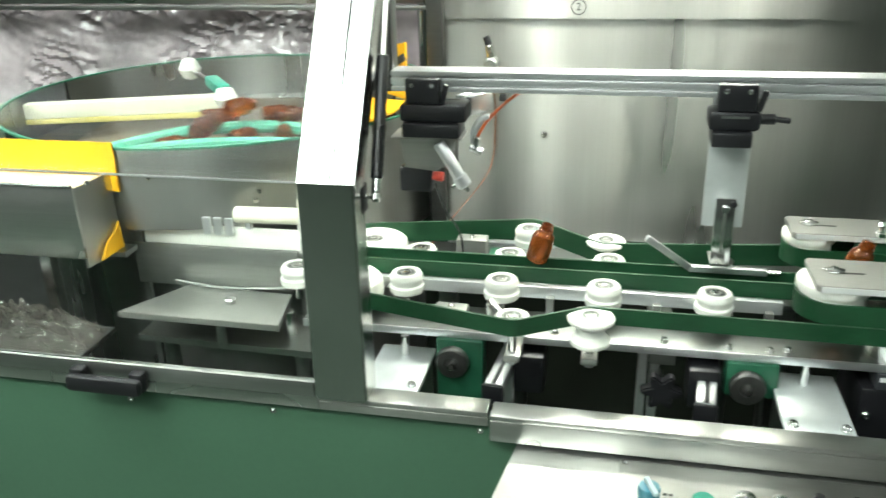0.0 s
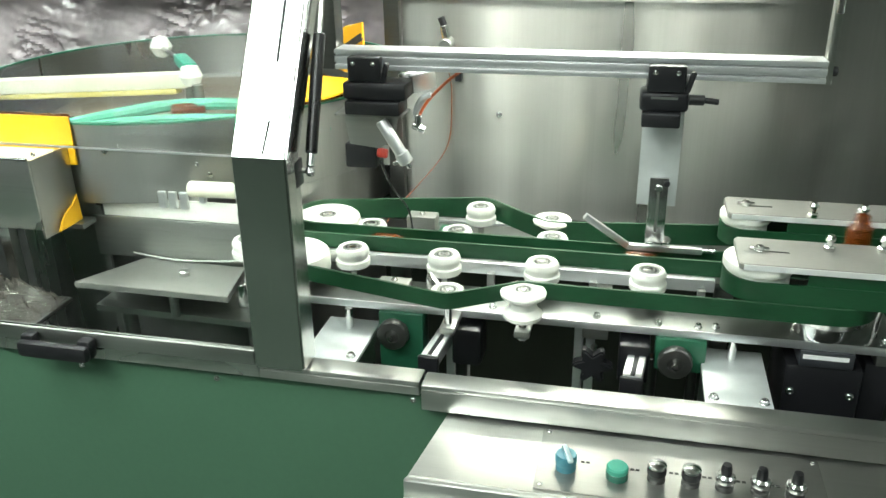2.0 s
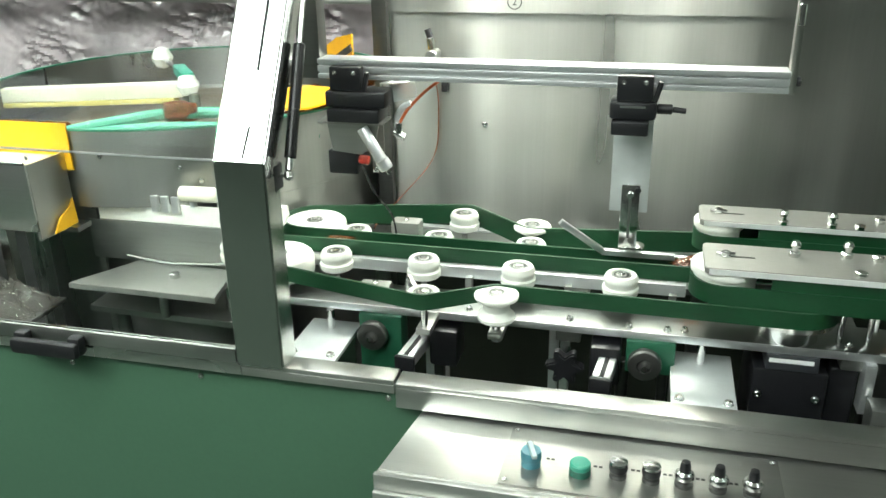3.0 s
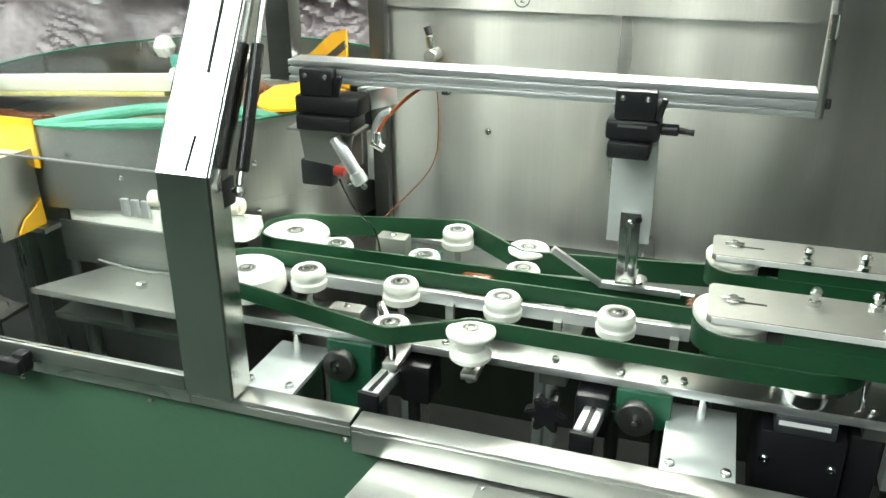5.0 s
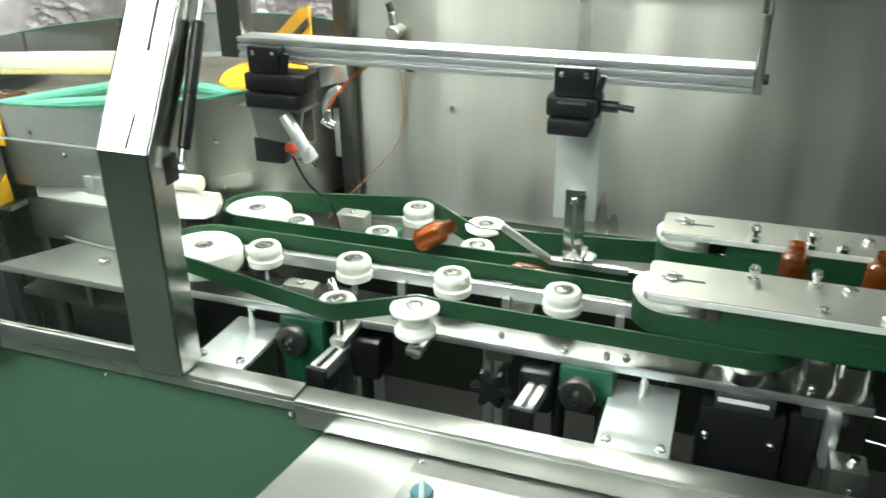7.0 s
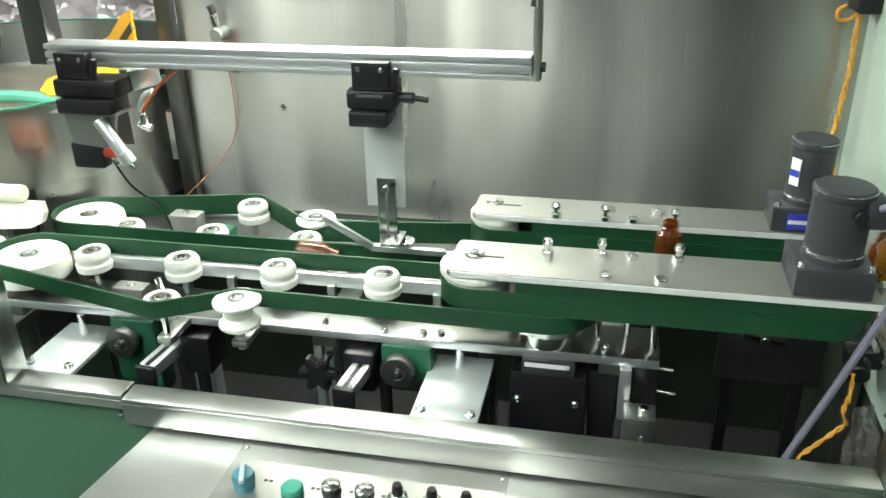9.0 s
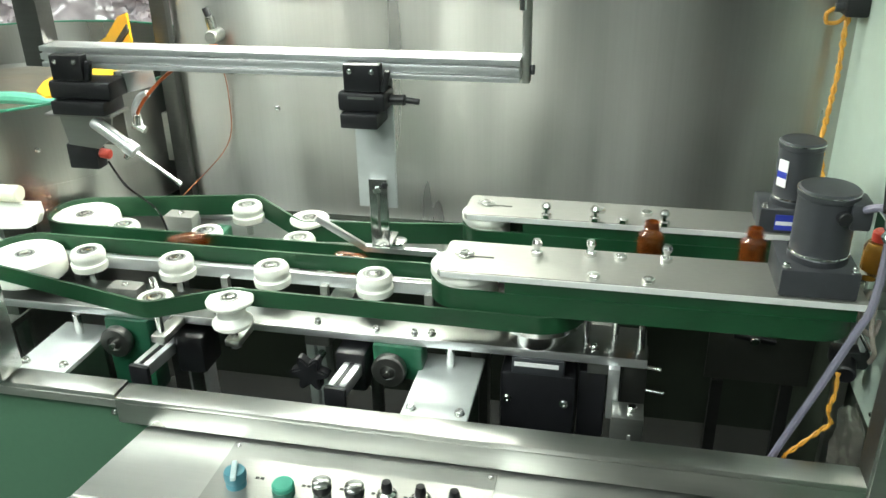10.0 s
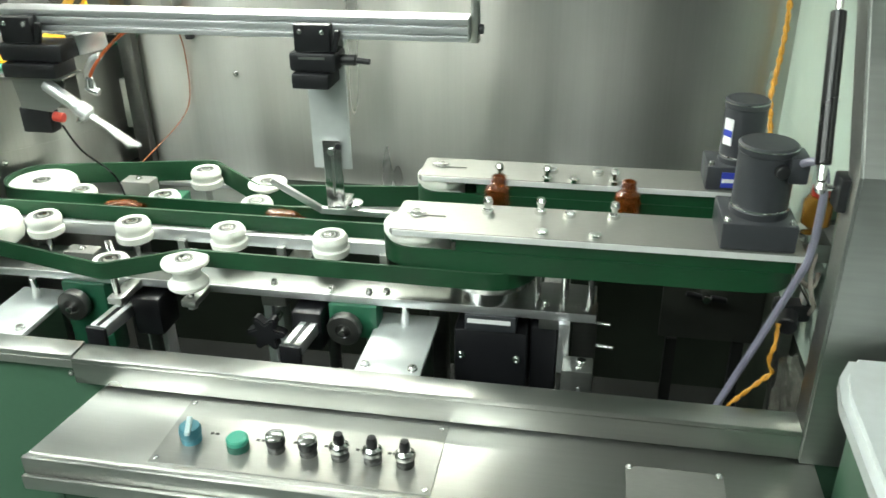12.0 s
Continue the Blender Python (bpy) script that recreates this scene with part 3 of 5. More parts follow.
def conveyor_bed():
    t = thing("conveyor_bed", "long bright machined steel conveyor bed plate on blocks", "conveyor bed")
    part("bed_plate", box(-0.16, 0.912, 1.175, 1.262, 0.872, BED, 0.0015), BED_STEEL, t)
    part("bed_plate", box(-0.16, 0.912, 1.350, 1.540, 0.872, BED, 0.0015), BED_STEEL, t)
    # Front face in a brighter metal than the bed plate.
    part("bed_edge", box(-0.16, 0.912, 1.172, 1.1748, 0.872, BED, 0.0008), ALUMINIUM, t, "bright front edge strip")
    for x in (-0.12, 0.42, 0.85):
        part("cross_bar", box(x - 0.02, x + 0.02, 1.18, 1.45, 0.850, 0.8718, 0.002), STEEL_DARK, t)
    part("guide_bar", box(-0.06, 0.60, 1.262, 1.273, 0.909, 0.930, 0.001), ALUMINIUM, t, "pale aluminium guide bar behind the rollers")
    part("guide_bar", box(-0.06, 0.60, 1.339, 1.350, 0.909, 0.930, 0.001), ALUMINIUM, t)
    for x in (-0.03, 0.24, 0.41, 0.58):
        part("guide_post", box(x - 0.006, x + 0.006, 1.251, 1.2618, 0.8851, 0.915), STEEL_DARK, t)
        part("guide_post", box(x - 0.006, x + 0.006, 1.3502, 1.361, 0.8851, 0.915), ALUMINIUM, t)
    for x, y in ((0.421, 1.190), (0.515, 1.184), (0.574, 1.184), (0.600, 1.188), (0.255, 1.190), (0.838, 1.190)):
        screw(t, x, y, BED, 0.005, 0.008)
    # upright profiles and legs that carry the bed
    for x in (0.177, 0.199, 0.393, 0.412):
        part("leg_profile", box(x - 0.007, x + 0.007, 1.215, 1.245, 0.4402, 0.8718, 0.001), ALUMINIUM, t)
    part("end_leg", box(0.860, 0.876, 1.162, 1.190, 0.788, 0.8718, 0.001), ALUMINIUM, t, "pale flat end leg")
    part("end_leg", box(0.880, 0.915, 1.205, 1.235, 0.4402, 0.8718, 0.001), DARK_STEEL, t)
    foot = part("leg_foot", box(0.868, 0.912, 1.120, 1.160, 0.4402, 0.822, 0.002), STEEL_DARK, t, "dull steel foot block")
    part("foot_slot", box(0.891, 0.896, 1.1185, 1.1198, 0.765, 0.795), ALUMINIUM, foot)
    part("foot_bolt", rod((0.896, 1.140, 0.8222), (0.896, 1.140, 0.830), 0.007, 10), CHROME, foot)
    for x, z in ((0.918, 0.858), (0.925, 0.818)):
        part("side_pin", rod((x - 0.010, 1.200, z), (x + 0.016, 1.195, z), 0.003), CHROME, t)
    for x in (0.02, 0.62):
        part("rear_leg", box(x, x + 0.03, 1.40, 1.44, 0.4402, 0.8718, 0.001), STEEL_DARK, t)
    return based(t, 0.38, 1.3, 0.44)


conveyor_bed()


def roller(kind="plain"):
    """A nylon roller on a steel shaft; its hub's top is at 0.065 over the bed."""
    t = thing("belt_roller", "white nylon belt roller on a steel shaft", "belt roller", group="belt rollers")
    if kind == "plain":
        prof = [(0, 0.026), (0.022, 0.026), (0.0285, 0.029), (0.0295, 0.034), (0.0295, 0.040), (0.0268, 0.043), (0.0268, 0.048), (0.0280, 0.050), (0.0280, 0.056), (0.0245, 0.0620), (0.0195, 0.0628), (0.0180, 0.0605), (0, 0.0605)]
        hub = 0.0165
    elif kind == "short":
        prof = [(0, 0.043), (0.0245, 0.043), (0.0268, 0.044), (0.0268, 0.048), (0.0280, 0.050), (0.0280, 0.056), (0.0245, 0.0620), (0.0195, 0.0628), (0.0180, 0.0605), (0, 0.0605)]
        hub = 0.0165
    elif kind == "large":
        prof = [(0, 0.020), (0.055, 0.020), (0.0605, 0.023), (0.062, 0.028), (0.062, 0.046), (0.060, 0.056), (0.055, 0.0605), (0.022, 0.0625), (0.0185, 0.060), (0, 0.060)]
        hub = 0.016
    else:
        prof = [(0, 0.020), (0.027, 0.020), (0.0300, 0.023), (0.0300, 0.028), (0.0250, 0.033), (0.0210, 0.038), (0.0210, 0.049), (0.028, 0.055), (0.0345, 0.0585), (0.0352, 0.0625), (0.033, 0.0655), (0.0195, 0.068), (0.0175, 0.066), (0, 0.066)]
        hub = 0.0145
    top = prof[-1][1]
    part("nylon_wheel", lathe(prof, 36), WHITE, t)
    part("shaft", lathe([(0, 0), (0.006, 0), (0.006, prof[0][1]), (0, prof[0][1])], 12), CHROME, t)
    b = part("bearing", lathe([(0, top), (hub * 0.76, top), (hub * 0.76, top + 0.0003), (0, top + 0.0003)], 24), DARK_STEEL, t, "steel bearing set in the hub")
    part("race", lathe([(hub * 0.76, top), (hub, top), (hub, top + 0.0012), (hub * 0.80, top + 0.0014), (hub * 0.76, top)], 24), STEEL_DARK, b)
    part("inner_race", lathe([(hub * 0.42, top + 0.0003), (hub * 0.58, top + 0.0003), (hub * 0.57, top + 0.0013), (hub * 0.42, top + 0.0013), (hub * 0.42, top + 0.0003)], 18), STEEL, b)
    part("circlip", lathe([(0, top + 0.0003), (hub * 0.42, top + 0.0003), (hub * 0.42, top + 0.003), (hub * 0.3, top + 0.0035), (0, top + 0.0035)], 10), CHROME, b)
    return t


plain = roller()
plain.matrix_basis = pose(*FRONT_ROLLERS[0], BED)
for k, (x, y) in enumerate(FRONT_ROLLERS[1:] + REAR_ROLLERS + [(0.181, 1.484), (-0.195, 1.250)]):
    copy_thing(plain, pose(x, y, BED, 0, 0, 47 * k + 20))
short = roller("short")
short["label"] = "short white nylon roller that bends the front belt"
short.matrix_basis = pose(0.196, 1.121, BED, 0, 0, 30)
large = roller("large")
large["label"] = "large white nylon belt wheel with a sunken steel bearing"
large.matrix_basis = pose(-0.097, 1.392, BED)
copy_thing(large, pose(-0.097, 1.222, BED, 0, 0, 70))
spool = roller("spool")
spool["label"] = "white nylon spool roller with two wide flanges"
spool.matrix_basis = pose(0.311, 1.131, BED)
copy_thing(spool, pose(0.323, 1.434, BED, 0, 0, 35))


def roller_foot(x, y, z0):
    """A short steel arm that carries a roller outside the bed."""
    t = thing("roller_arm", "small steel arm that carries an outer roller", "bracket", group="roller arms")
    s = 1 if y < 1.3 else -1
    part("arm", box(x - 0.012, x + 0.012, min(y - s * 0.012, 1.1718), max(y - s * 0.012, 1.1718), z0 - 0.012, z0 - 0.0002, 0.002), STEEL, t)
    part("pin", lathe([(0, 0), (0.008, 0), (0.008, 0.006), (0, 0.006)], 6, pose(x, y, z0 - 0.0182)), ALUMINIUM, t)
    return based(t, x, y, z0 - 0.012)


roller_foot(0.196, 1.121, BED)
roller_foot(0.311, 1.131, BED)


def belt(name, discs, z0, z1, label):
    t = thing(name, label, "conveyor belt", group="green conveyor belts")
    part("belt_band", belt_mesh(belt_loop(discs), z0, z1, 0.004), BELT, t)
    part("worn_edge", belt_mesh(belt_loop(discs), z1 + 0.0001, z1 + 0.0009, 0.004), BELT_EDGE, t, "pale worn belt edge")
    cx = sum(d[0] for d in discs) / len(discs)
    cy = sum(d[1] for d in discs) / len(discs)
    return based(t, cx, cy, z0)


# lower pair of belts that carries the bottles from the bowl
belt("conveyor_belt", [(-0.097, 1.222, 0.0585, 1), (0.196, 1.121, 0.0272, 1), (0.311, 1.131, 0.024, -1), (0.755, 1.215, 0.066, 1)], 0.928, 0.954, "green vertical conveyor belt around white rollers")
belt("conveyor_belt", [(-0.097, 1.392, 0.0585, 1), (0.755, 1.398, 0.066, 1), (0.323, 1.434, 0.024, -1), (0.181, 1.484, 0.0272, 1)], 0.914, 0.952, "green vertical conveyor belt around rear white rollers")


def drum(x, y):
    t = thing("drive_drum", "polished steel drive drum under the belt", "drive drum", group="drive drums")
    part("drum", lathe([(0, 0), (0.043, 0), (0.043, 0.030), (0.045, 0.0318), (0.0645, 0.0322), (0.0645, 0.066), (0.060, 0.0678), (0, 0.0678)], 36), CHROME, t)
    t.matrix_basis = pose(x, y, BED)
    return t


drum(0.755, 1.215)
drum(0.755, 1.398)


# ---- upper belt units between the plates ----
EDGE_ALU = material("milled_edge", (0.80, 0.81, 0.80), 0.5, 0.35, 0.03, 60)


def plate_unit(y0, y1, motor_x, near):
    t = thing("belt_unit", "grey anodised plate unit with a green side belt and studs", "belt unit", group="upper belt units")
    yc = (y0 + y1) / 2
    z = 1.003
    out = [(1.172, y0), (1.172, y1), (0.622, y1), (0.617, y1 - 0.006), (0.617, y0 + 0.006), (0.622, y0)]
    part("top_plate", prism(out, z, z + 0.010, 0.0012), PLATE, t, "grey anodised aluminium top plate")
    part("plate_edge", box(0.623, 1.171, y0 - 0.0016, y0 - 0.0001, z + 0.0008, z + 0.0092), EDGE_ALU, t, "bright milled plate edge")
    part("under_plate", prism([(0.66 + (x - 0.617) * 0.85, yc + (y - yc) * 0.6) for x, y in out], 0.9535, 0.958), DARK_STEEL, t)
    belt_y = 0.0465 if near else 0.037
    part("side_belt", belt_mesh(belt_loop([(0.650, yc, belt_y, 1), (1.118, yc, belt_y, 1)]), 0.9540, 0.9845, 0.004), BELT, t, "green side belt")
    part("belt_guard", box(0.712, 1.16, y0 + 0.0035, y0 + 0.0065, 0.9846, 1.0028), BELT, t, "dark green strip between plate and belt")
    part("lead_pulley", lathe([(0, 0.954), (belt_y - 0.0005, 0.954), (belt_y - 0.0005, 0.985), (belt_y - 0.0005, 0.9895), (belt_y + 0.0035, 0.990), (belt_y + 0.0045, 0.992), (belt_y + 0.0045, 1.0005), (belt_y + 0.0035, 1.0025), (0, 1.0025)], 36, pose(0.650, yc, 0)), WHITE, t, "white nylon lead pulley")
    part("drive_pulley", lathe([(0, 0.955), (belt_y - 0.0005, 0.955), (belt_y - 0.0005, 1.0025), (0, 1.0025)], 30, pose(1.118, yc, 0)), WHITE, t)
    for x in (0.826, 0.866, 0.903):
        part("support_rod", rod((x, yc, BED + 0.0002), (x, yc, 0.9533), 0.005), CHROME, t)
    part("drop_bolt", rod((0.865, yc - 0.03, 0.925), (0.865, yc - 0.03, 0.9533), 0.004), CHROME, t)
    edge = y1 - 0.020 if near else y0 + 0.006
    far = y0 + 0.013 if near else y1 - 0.040
    spots = [(0.748, edge - 0.01 * near, 1), (0.823, edge, 1), (0.865, edge - 0.004 * near, 0), (0.927, edge, 1), (0.830, far, 0), (0.902, far, 0)]
    for x, y, tall in spots:
        s = part("stud", rod((x, y, z + 0.010), (x, y, z + (0.034 if tall else 0.018)), 0.0045), CHROME, t)
        part("nut", lathe([(0, 0), (0.0085, 0), (0.0085, 0.006), (0.007, 0.0075), (0, 0.0075)], 6, pose(x, y, z + 0.0101)), CHROME, s)
        if tall:
            part("cap_nut", lathe([(0, 0), (0.007, 0), (0.0075, 0.004), (0.005, 0.009), (0, 0.010)], 10, pose(x, y, z + 0.0255)), CHROME, s)
    s = part("slot", box(0.652, 0.690, yc - 0.002, yc + 0.002, z + 0.0101, z + 0.0106), BLACK_MATT, t)
    screw(s, 0.648, yc, z + 0.0107, 0.007, 0.008)
    part("wing", box(0.634, 0.662, yc - 0.003, yc + 0.003, z + 0.0112, z + 0.0165, 0.001, None), CHROME, s)
    # gear motor
    mr = 0.036 if near else 0.031
    g = part("gearbox", box(motor_x - 0.050, motor_x + 0.045, y0 + 0.004, y1 - 0.004, z + 0.0101, z + 0.048, 0.003), MOTOR, t, "dark gearbox block")
    part("motor", lathe([(0, 0.048), (mr + 0.0015, 0.048), (mr + 0.0015, 0.056), (mr, 0.058), (mr, 0.132), (mr + 0.0015, 0.134), (mr + 0.0015, 0.142), (mr - 0.0015, 0.1445), (0, 0.1445)], 40, pose(motor_x, yc, z)), MOTOR, t, "dark grey electric motor")
    part("motor_ring", lathe([(mr + 0.0001, 0), (mr + 0.0017, 0), (mr + 0.0017, 0.0022), (mr + 0.0001, 0.0022), (mr + 0.0001, 0)], 40, pose(motor_x, yc, z + 0.0585)), CHROME, t)
    part("motor_ring", lathe([(mr + 0.001, 0), (mr + 0.0021, 0), (mr + 0.0021, 0.0016), (mr + 0.001, 0.0016), (mr + 0.001, 0)], 40, pose(motor_x, yc, z + 0.1405)), CHROME, t)
    if near:
        part("terminal", rod((motor_x + 0.012, yc - 0.031, z + 0.118), (motor_x + 0.014, yc - 0.043, z + 0.118), 0.009, 14), BLACK, t, "black cable gland")
    if near:
        part("terminal_box", box(motor_x + 0.022, motor_x + 0.047, yc - 0.034, yc + 0.012, z + 0.100, z + 0.136, 0.004), MOTOR, t, "grey terminal box")
    for dx in (-0.043, 0.038):
        screw(t, motor_x + dx, y0 + 0.012, z + 0.048, 0.004, 0.006)
    if not near:
        p = part("label", box(-0.008, 0.008, -0.0008, 0.0008, 0.078, 0.118, 0, pose(motor_x - 0.0247, yc - 0.0200, z, 0, 0, -51)), PAPER, t, "white and blue motor label")
        part("label_band", box(-0.0082, 0.0082, -0.0012, -0.0009, 0.091, 0.101, 0, pose(motor_x - 0.0247, yc - 0.0200, z, 0, 0, -51)), LABELBLUE, p)
        p = part("label", box(-0.012, 0.018, -0.0008, 0.0008, 0.016, 0.040, 0, pose(motor_x - 0.016, y0 + 0.003, z)), LABELBLUE, t)
        part("label_band", box(-0.011, 0.017, -0.0012, -0.0009, 0.024, 0.030, 0, pose(motor_x - 0.016, y0 + 0.003, z)), PAPER, p)
    return based(t, 0.89, yc, BED)


plate_unit(1.150, 1.252, 1.112, True)
plate_unit(1.352, 1.434, 1.112, False)


# ---- rail with clamps ----
def rail():
    t = thing("aluminium_rail", "grooved aluminium profile rail across the back", "profile rail")
    x0, x1 = -0.014, 0.713
    part("profile_core", box(x0, x1, 1.266, 1.302, 1.2485, 1.2800, 0.0015), ALUMINIUM, t)
    for z0, z1 in ((1.2485, 1.2560), (1.2595, 1.2690), (1.2725, 1.2800)):
        part("profile_rib", box(x0, x1, 1.2600, 1.2658, z0, z1, 0.001), ALUMINIUM, t)
    part("end_upright", box(0.7135, 0.7245, 1.280, 1.300, 1.243, 1.60, 0.001), STEEL_WALL, t, "grey flat upright at the rail's end")
    part("end_upright", box(-0.054, -0.0145, 1.275, 1.31, 1.245, 1.60, 0.001), DARK_STEEL, t)
    part("end_bolt", rod((0.7246, 1.285, 1.262), (0.731, 1.285, 1.262), 0.007), BLACK, t)
    part("hinge_pin", rod((0.716, 1.258, 1.345), (0.716, 1.258, 1.375), 0.005), CHROME, t)
    return based(t, 0.34, 1.285, 1.25)


rail()


def clamp_block(x, wide=0.0):
    t = thing("clamp_block", "black plastic cross clamp on the aluminium rail", "clamp", group="rail clamps")
    top = box(x + 0.002, x + 0.055, 1.240, 1.2598, 1.2335, 1.272, 0.003)
    part("upper_jaw", top, BLACK, t)
    for dx in (0.012, 0.044):
        screw(t, x + dx, 1.240, 1.262, 0.003, 0.002, axis="y")
    part("lever", bar((x + 0.058, 1.246, 1.234), (x + 0.066, 1.244, 1.264), 0.008, 0.010, 0.002, up=(0, 1, 0)), BLACK, t)
    part("body", box(x - 0.008, x + 0.062 + wide, 1.238, 1.290, 1.205, 1.2333, 0.006), BLACK, t)
    part("lower_jaw", box(x - 0.003, x + 0.052 + wide, 1.230, 1.285, 1.183, 1.2048, 0.003), BLACK, t)
    if wide:
        return based(t, x + 0.027, 1.26, 1.183)
    part("nameplate", box(x + 0.008, x + 0.046, 1.2372, 1.2379, 1.224, 1.2275), STEEL_DARK, t)
    part("tension_screw", rod((x + wide + 0.0622, 1.262, 1.219), (x + wide + 0.085, 1.262, 1.219), 0.008), BLACK, t)
    part("tension_tip", rod((x + wide + 0.0852, 1.262, 1.219), (x + wide + 0.105, 1.262, 1.217), 0.0045), BLACK, t)
    return based(t, x + 0.027, 1.26, 1.183)


clamp_block(0.468)
clamp_block(0.011, 0.034)


def guide_bracket():
    t = thing("guide_bracket", "pale aluminium bracket with a bent steel bottle guide", "bracket")
    part("plate", box(0.468, 0.528, 1.2855, 1.2910, 1.043, 1.26, 0.001), ALU_MATT, t, "pale flat aluminium plate")
    part("slot", box(0.4935, 0.503, 1.2846, 1.2853, 1.055, 1.090), BLACK_MATT, t)
    b = part("slotted_strap", box(0.486, 0.515, 1.2782, 1.2844, 0.982, 1.091, 0.0015), CHROME, t, "slotted bright steel strap")
    part("strap_slot", box(0.4985, 0.5025, 1.2774, 1.2781, 1.0, 1.078), STEEL_DARK, b)
    part("bolt", rod((0.5005, 1.2778, 1.075), (0.5005, 1.271, 1.075), 0.006), CHROME, b)
    part("bolt", rod((0.512, 1.2778, 1.083), (0.512, 1.273, 1.083), 0.005), BLACK, b)
    part("foot", box(0.486, 0.515, 1.278, 1.334, 0.9770, 0.9818, 0.001), CHROME, t)
    part("foot_stud", rod((0.505, 1.3225, 0.9602), (0.505, 1.3225, 0.9768), 0.0045), CHROME, t)
    part("washer", lathe([(0, 0), (0.017, 0), (0.017, 0.003), (0.009, 0.006), (0, 0.006)], 22, pose(0.512, 1.328, 0.9658)), CHROME, t)
    part("guide_rail", bar((0.458, 1.322, 0.9545), (0.580, 1.318, 0.956), 0.011, 0.011, 0.002), ALUMINIUM, t, "bent bright steel guide rail")
    part("guide_rail", bar((0.388, 1.300, 1.012), (0.460, 1.3215, 0.9555), 0.011, 0.011, 0.002), ALUMINIUM, t)
    part("guide_tip", rod((0.580, 1.318, 0.956), (0.600, 1.316, 0.957), 0.0035), CHROME, t)
    return based(t, 0.498, 1.288, 0.955)


guide_bracket()


# ---- under the bed: adjusters, plates, motor ----
def adjuster(x, drop):
    t = thing("height_adjuster", "green bearing block with a round steel hand knob", "adjuster", group="bed adjusters")
    part("bearing_block", box(x - 0.030, x + 0.046, 1.165, 1.205, drop, 0.8718, 0.004), GREEN_DARK, t)
    m = pose(x, 1.1645, 0.842, 90)
    part("hand_knob", lathe([(0, 0), (0.010, 0), (0.010, 0.006), (0.0245, 0.008), (0.026, 0.011), (0.026, 0.022), (0.024, 0.0245), (0.012, 0.0255), (0.010, 0.023), (0, 0.023)], 32, m), DARK_STEEL, t, "turned steel hand knob")
    part("spindle", lathe([(0, 0.0231), (0.005, 0.0231), (0.005, 0.034), (0, 0.035)], 12, m), CHROME, t)
    part("screw_rod", rod((x + 0.030, 1.185, 0.4402), (x + 0.030, 1.185, drop - 0.0002), 0.008), DARK_STEEL, t)
    return based(t, x, 1.18, 0.4402)


adjuster(0.097, 0.735)
adjuster(0.543, 0.815)


def base_plate(x0, x1, y0, y1):
    t = thing("base_plate", "pale steel base plate with two front bolts", "base plate", group="base plates")
    part("plate", box(x0, x1, y0, y1, 0.827, 0.835, 0.001), ALU_MATT, t)
    part("web", box(x0, x1, y0 + 0.10, y0 + 0.108, 0.4402, 0.8268), STEEL_DARK, t)
    part("post", rod((x0 + 0.045, y1 - 0.03, 0.8352), (x0 + 0.045, y1 - 0.03, 0.8718), 0.007), CHROME, t)
    for x in (x0 + 0.012, x1 - 0.012):
        screw(t, x, y0 + 0.018, 0.835, 0.006, 0.007)
    return based(t, (x0 + x1) / 2, y0, 0.4402)


base_plate(0.583, 0.676, 1.052, 1.215)
base_plate(-0.030, 0.060, 1.060, 1.200)


def lock_handle(x, side):
    t = thing("lock_handle", "black clamp on a short grooved aluminium profile", "clamp", group="bed clamps")
    part("profile", bar((x, 1.09, 0.836), (x + 0.012, 1.205, 0.836), 0.028, 0.020, 0.002), ALUMINIUM, t)
    part("groove", bar((x + 0.0005, 1.0902, 0.8464), (x + 0.0118, 1.203, 0.8464), 0.007, 0.001), BLACK, t)
    part("end_cap", bar((x - 0.001, 1.081, 0.829), (x, 1.0895, 0.829), 0.034, 0.034, 0.003), BLACK, t)
    part("block", box(x + side * 0.022, x + side * 0.022 + 0.048, 1.15, 1.21, 0.795, 0.862, 0.006), BLACK, t, "black clamp body")
    if side < 0:
        lobes = [(0.0245 + 0.0065 * math.cos(6 * a)) for a in (2 * math.pi * i / 48 for i in range(48))]
        star = [(r * math.cos(2 * math.pi * i / 48), r * math.sin(2 * math.pi * i / 48)) for i, r in enumerate(lobes)]
        part("star_knob", prism(star, 0, 0.020, 0.003, pose(x - 0.060, 1.155, 0.826, 90)), BLACK, t, "black star-shaped clamping knob")
        part("knob_stem", rod((x - 0.060, 1.1552, 0.826), (x - 0.060, 1.20, 0.826), 0.006), CHROME, t)
    part("stem", rod((x + 0.03, 1.19, 0.4402), (x + 0.03, 1.19, 0.8248), 0.010), DARK_STEEL, t)
    return based(t, x + 0.03, 1.15, 0.44)


lock_handle(0.172, 1)
lock_handle(0.480, -1)


def belt_motor():
    t = thing("belt_motor", "black motor block under the drive drum", "motor")
    part("housing", box(0.705, 0.815, 1.17, 1.30, 0.700, 0.845, 0.006), BLACK, t)
    part("cap_plate", box(0.722, 0.798, 1.168, 1.30, 0.8452, 0.8716, 0.002), MOTOR, t)
    part("lower_body", rod((0.76, 1.24, 0.4402), (0.76, 1.24, 0.6998), 0.05, 24), MOTOR, t)
    for x in (0.716, 0.800):
        screw(t, x, 1.170, 0.800, 0.0055, 0.005, axis="y")
    part("plate_label", box(0.726, 0.790, 1.1672, 1.1679, 0.859, 0.866), PAPER, t)
    part("side_block", box(0.818, 0.858, 1.185, 1.26, 0.735, 0.850, 0.004), BLACK, t)
    part("side_block_foot", box(0.826, 0.85, 1.20, 1.25, 0.4402, 0.7348), BLACK, t)
    return based(t, 0.76, 1.24, 0.44)


belt_motor()


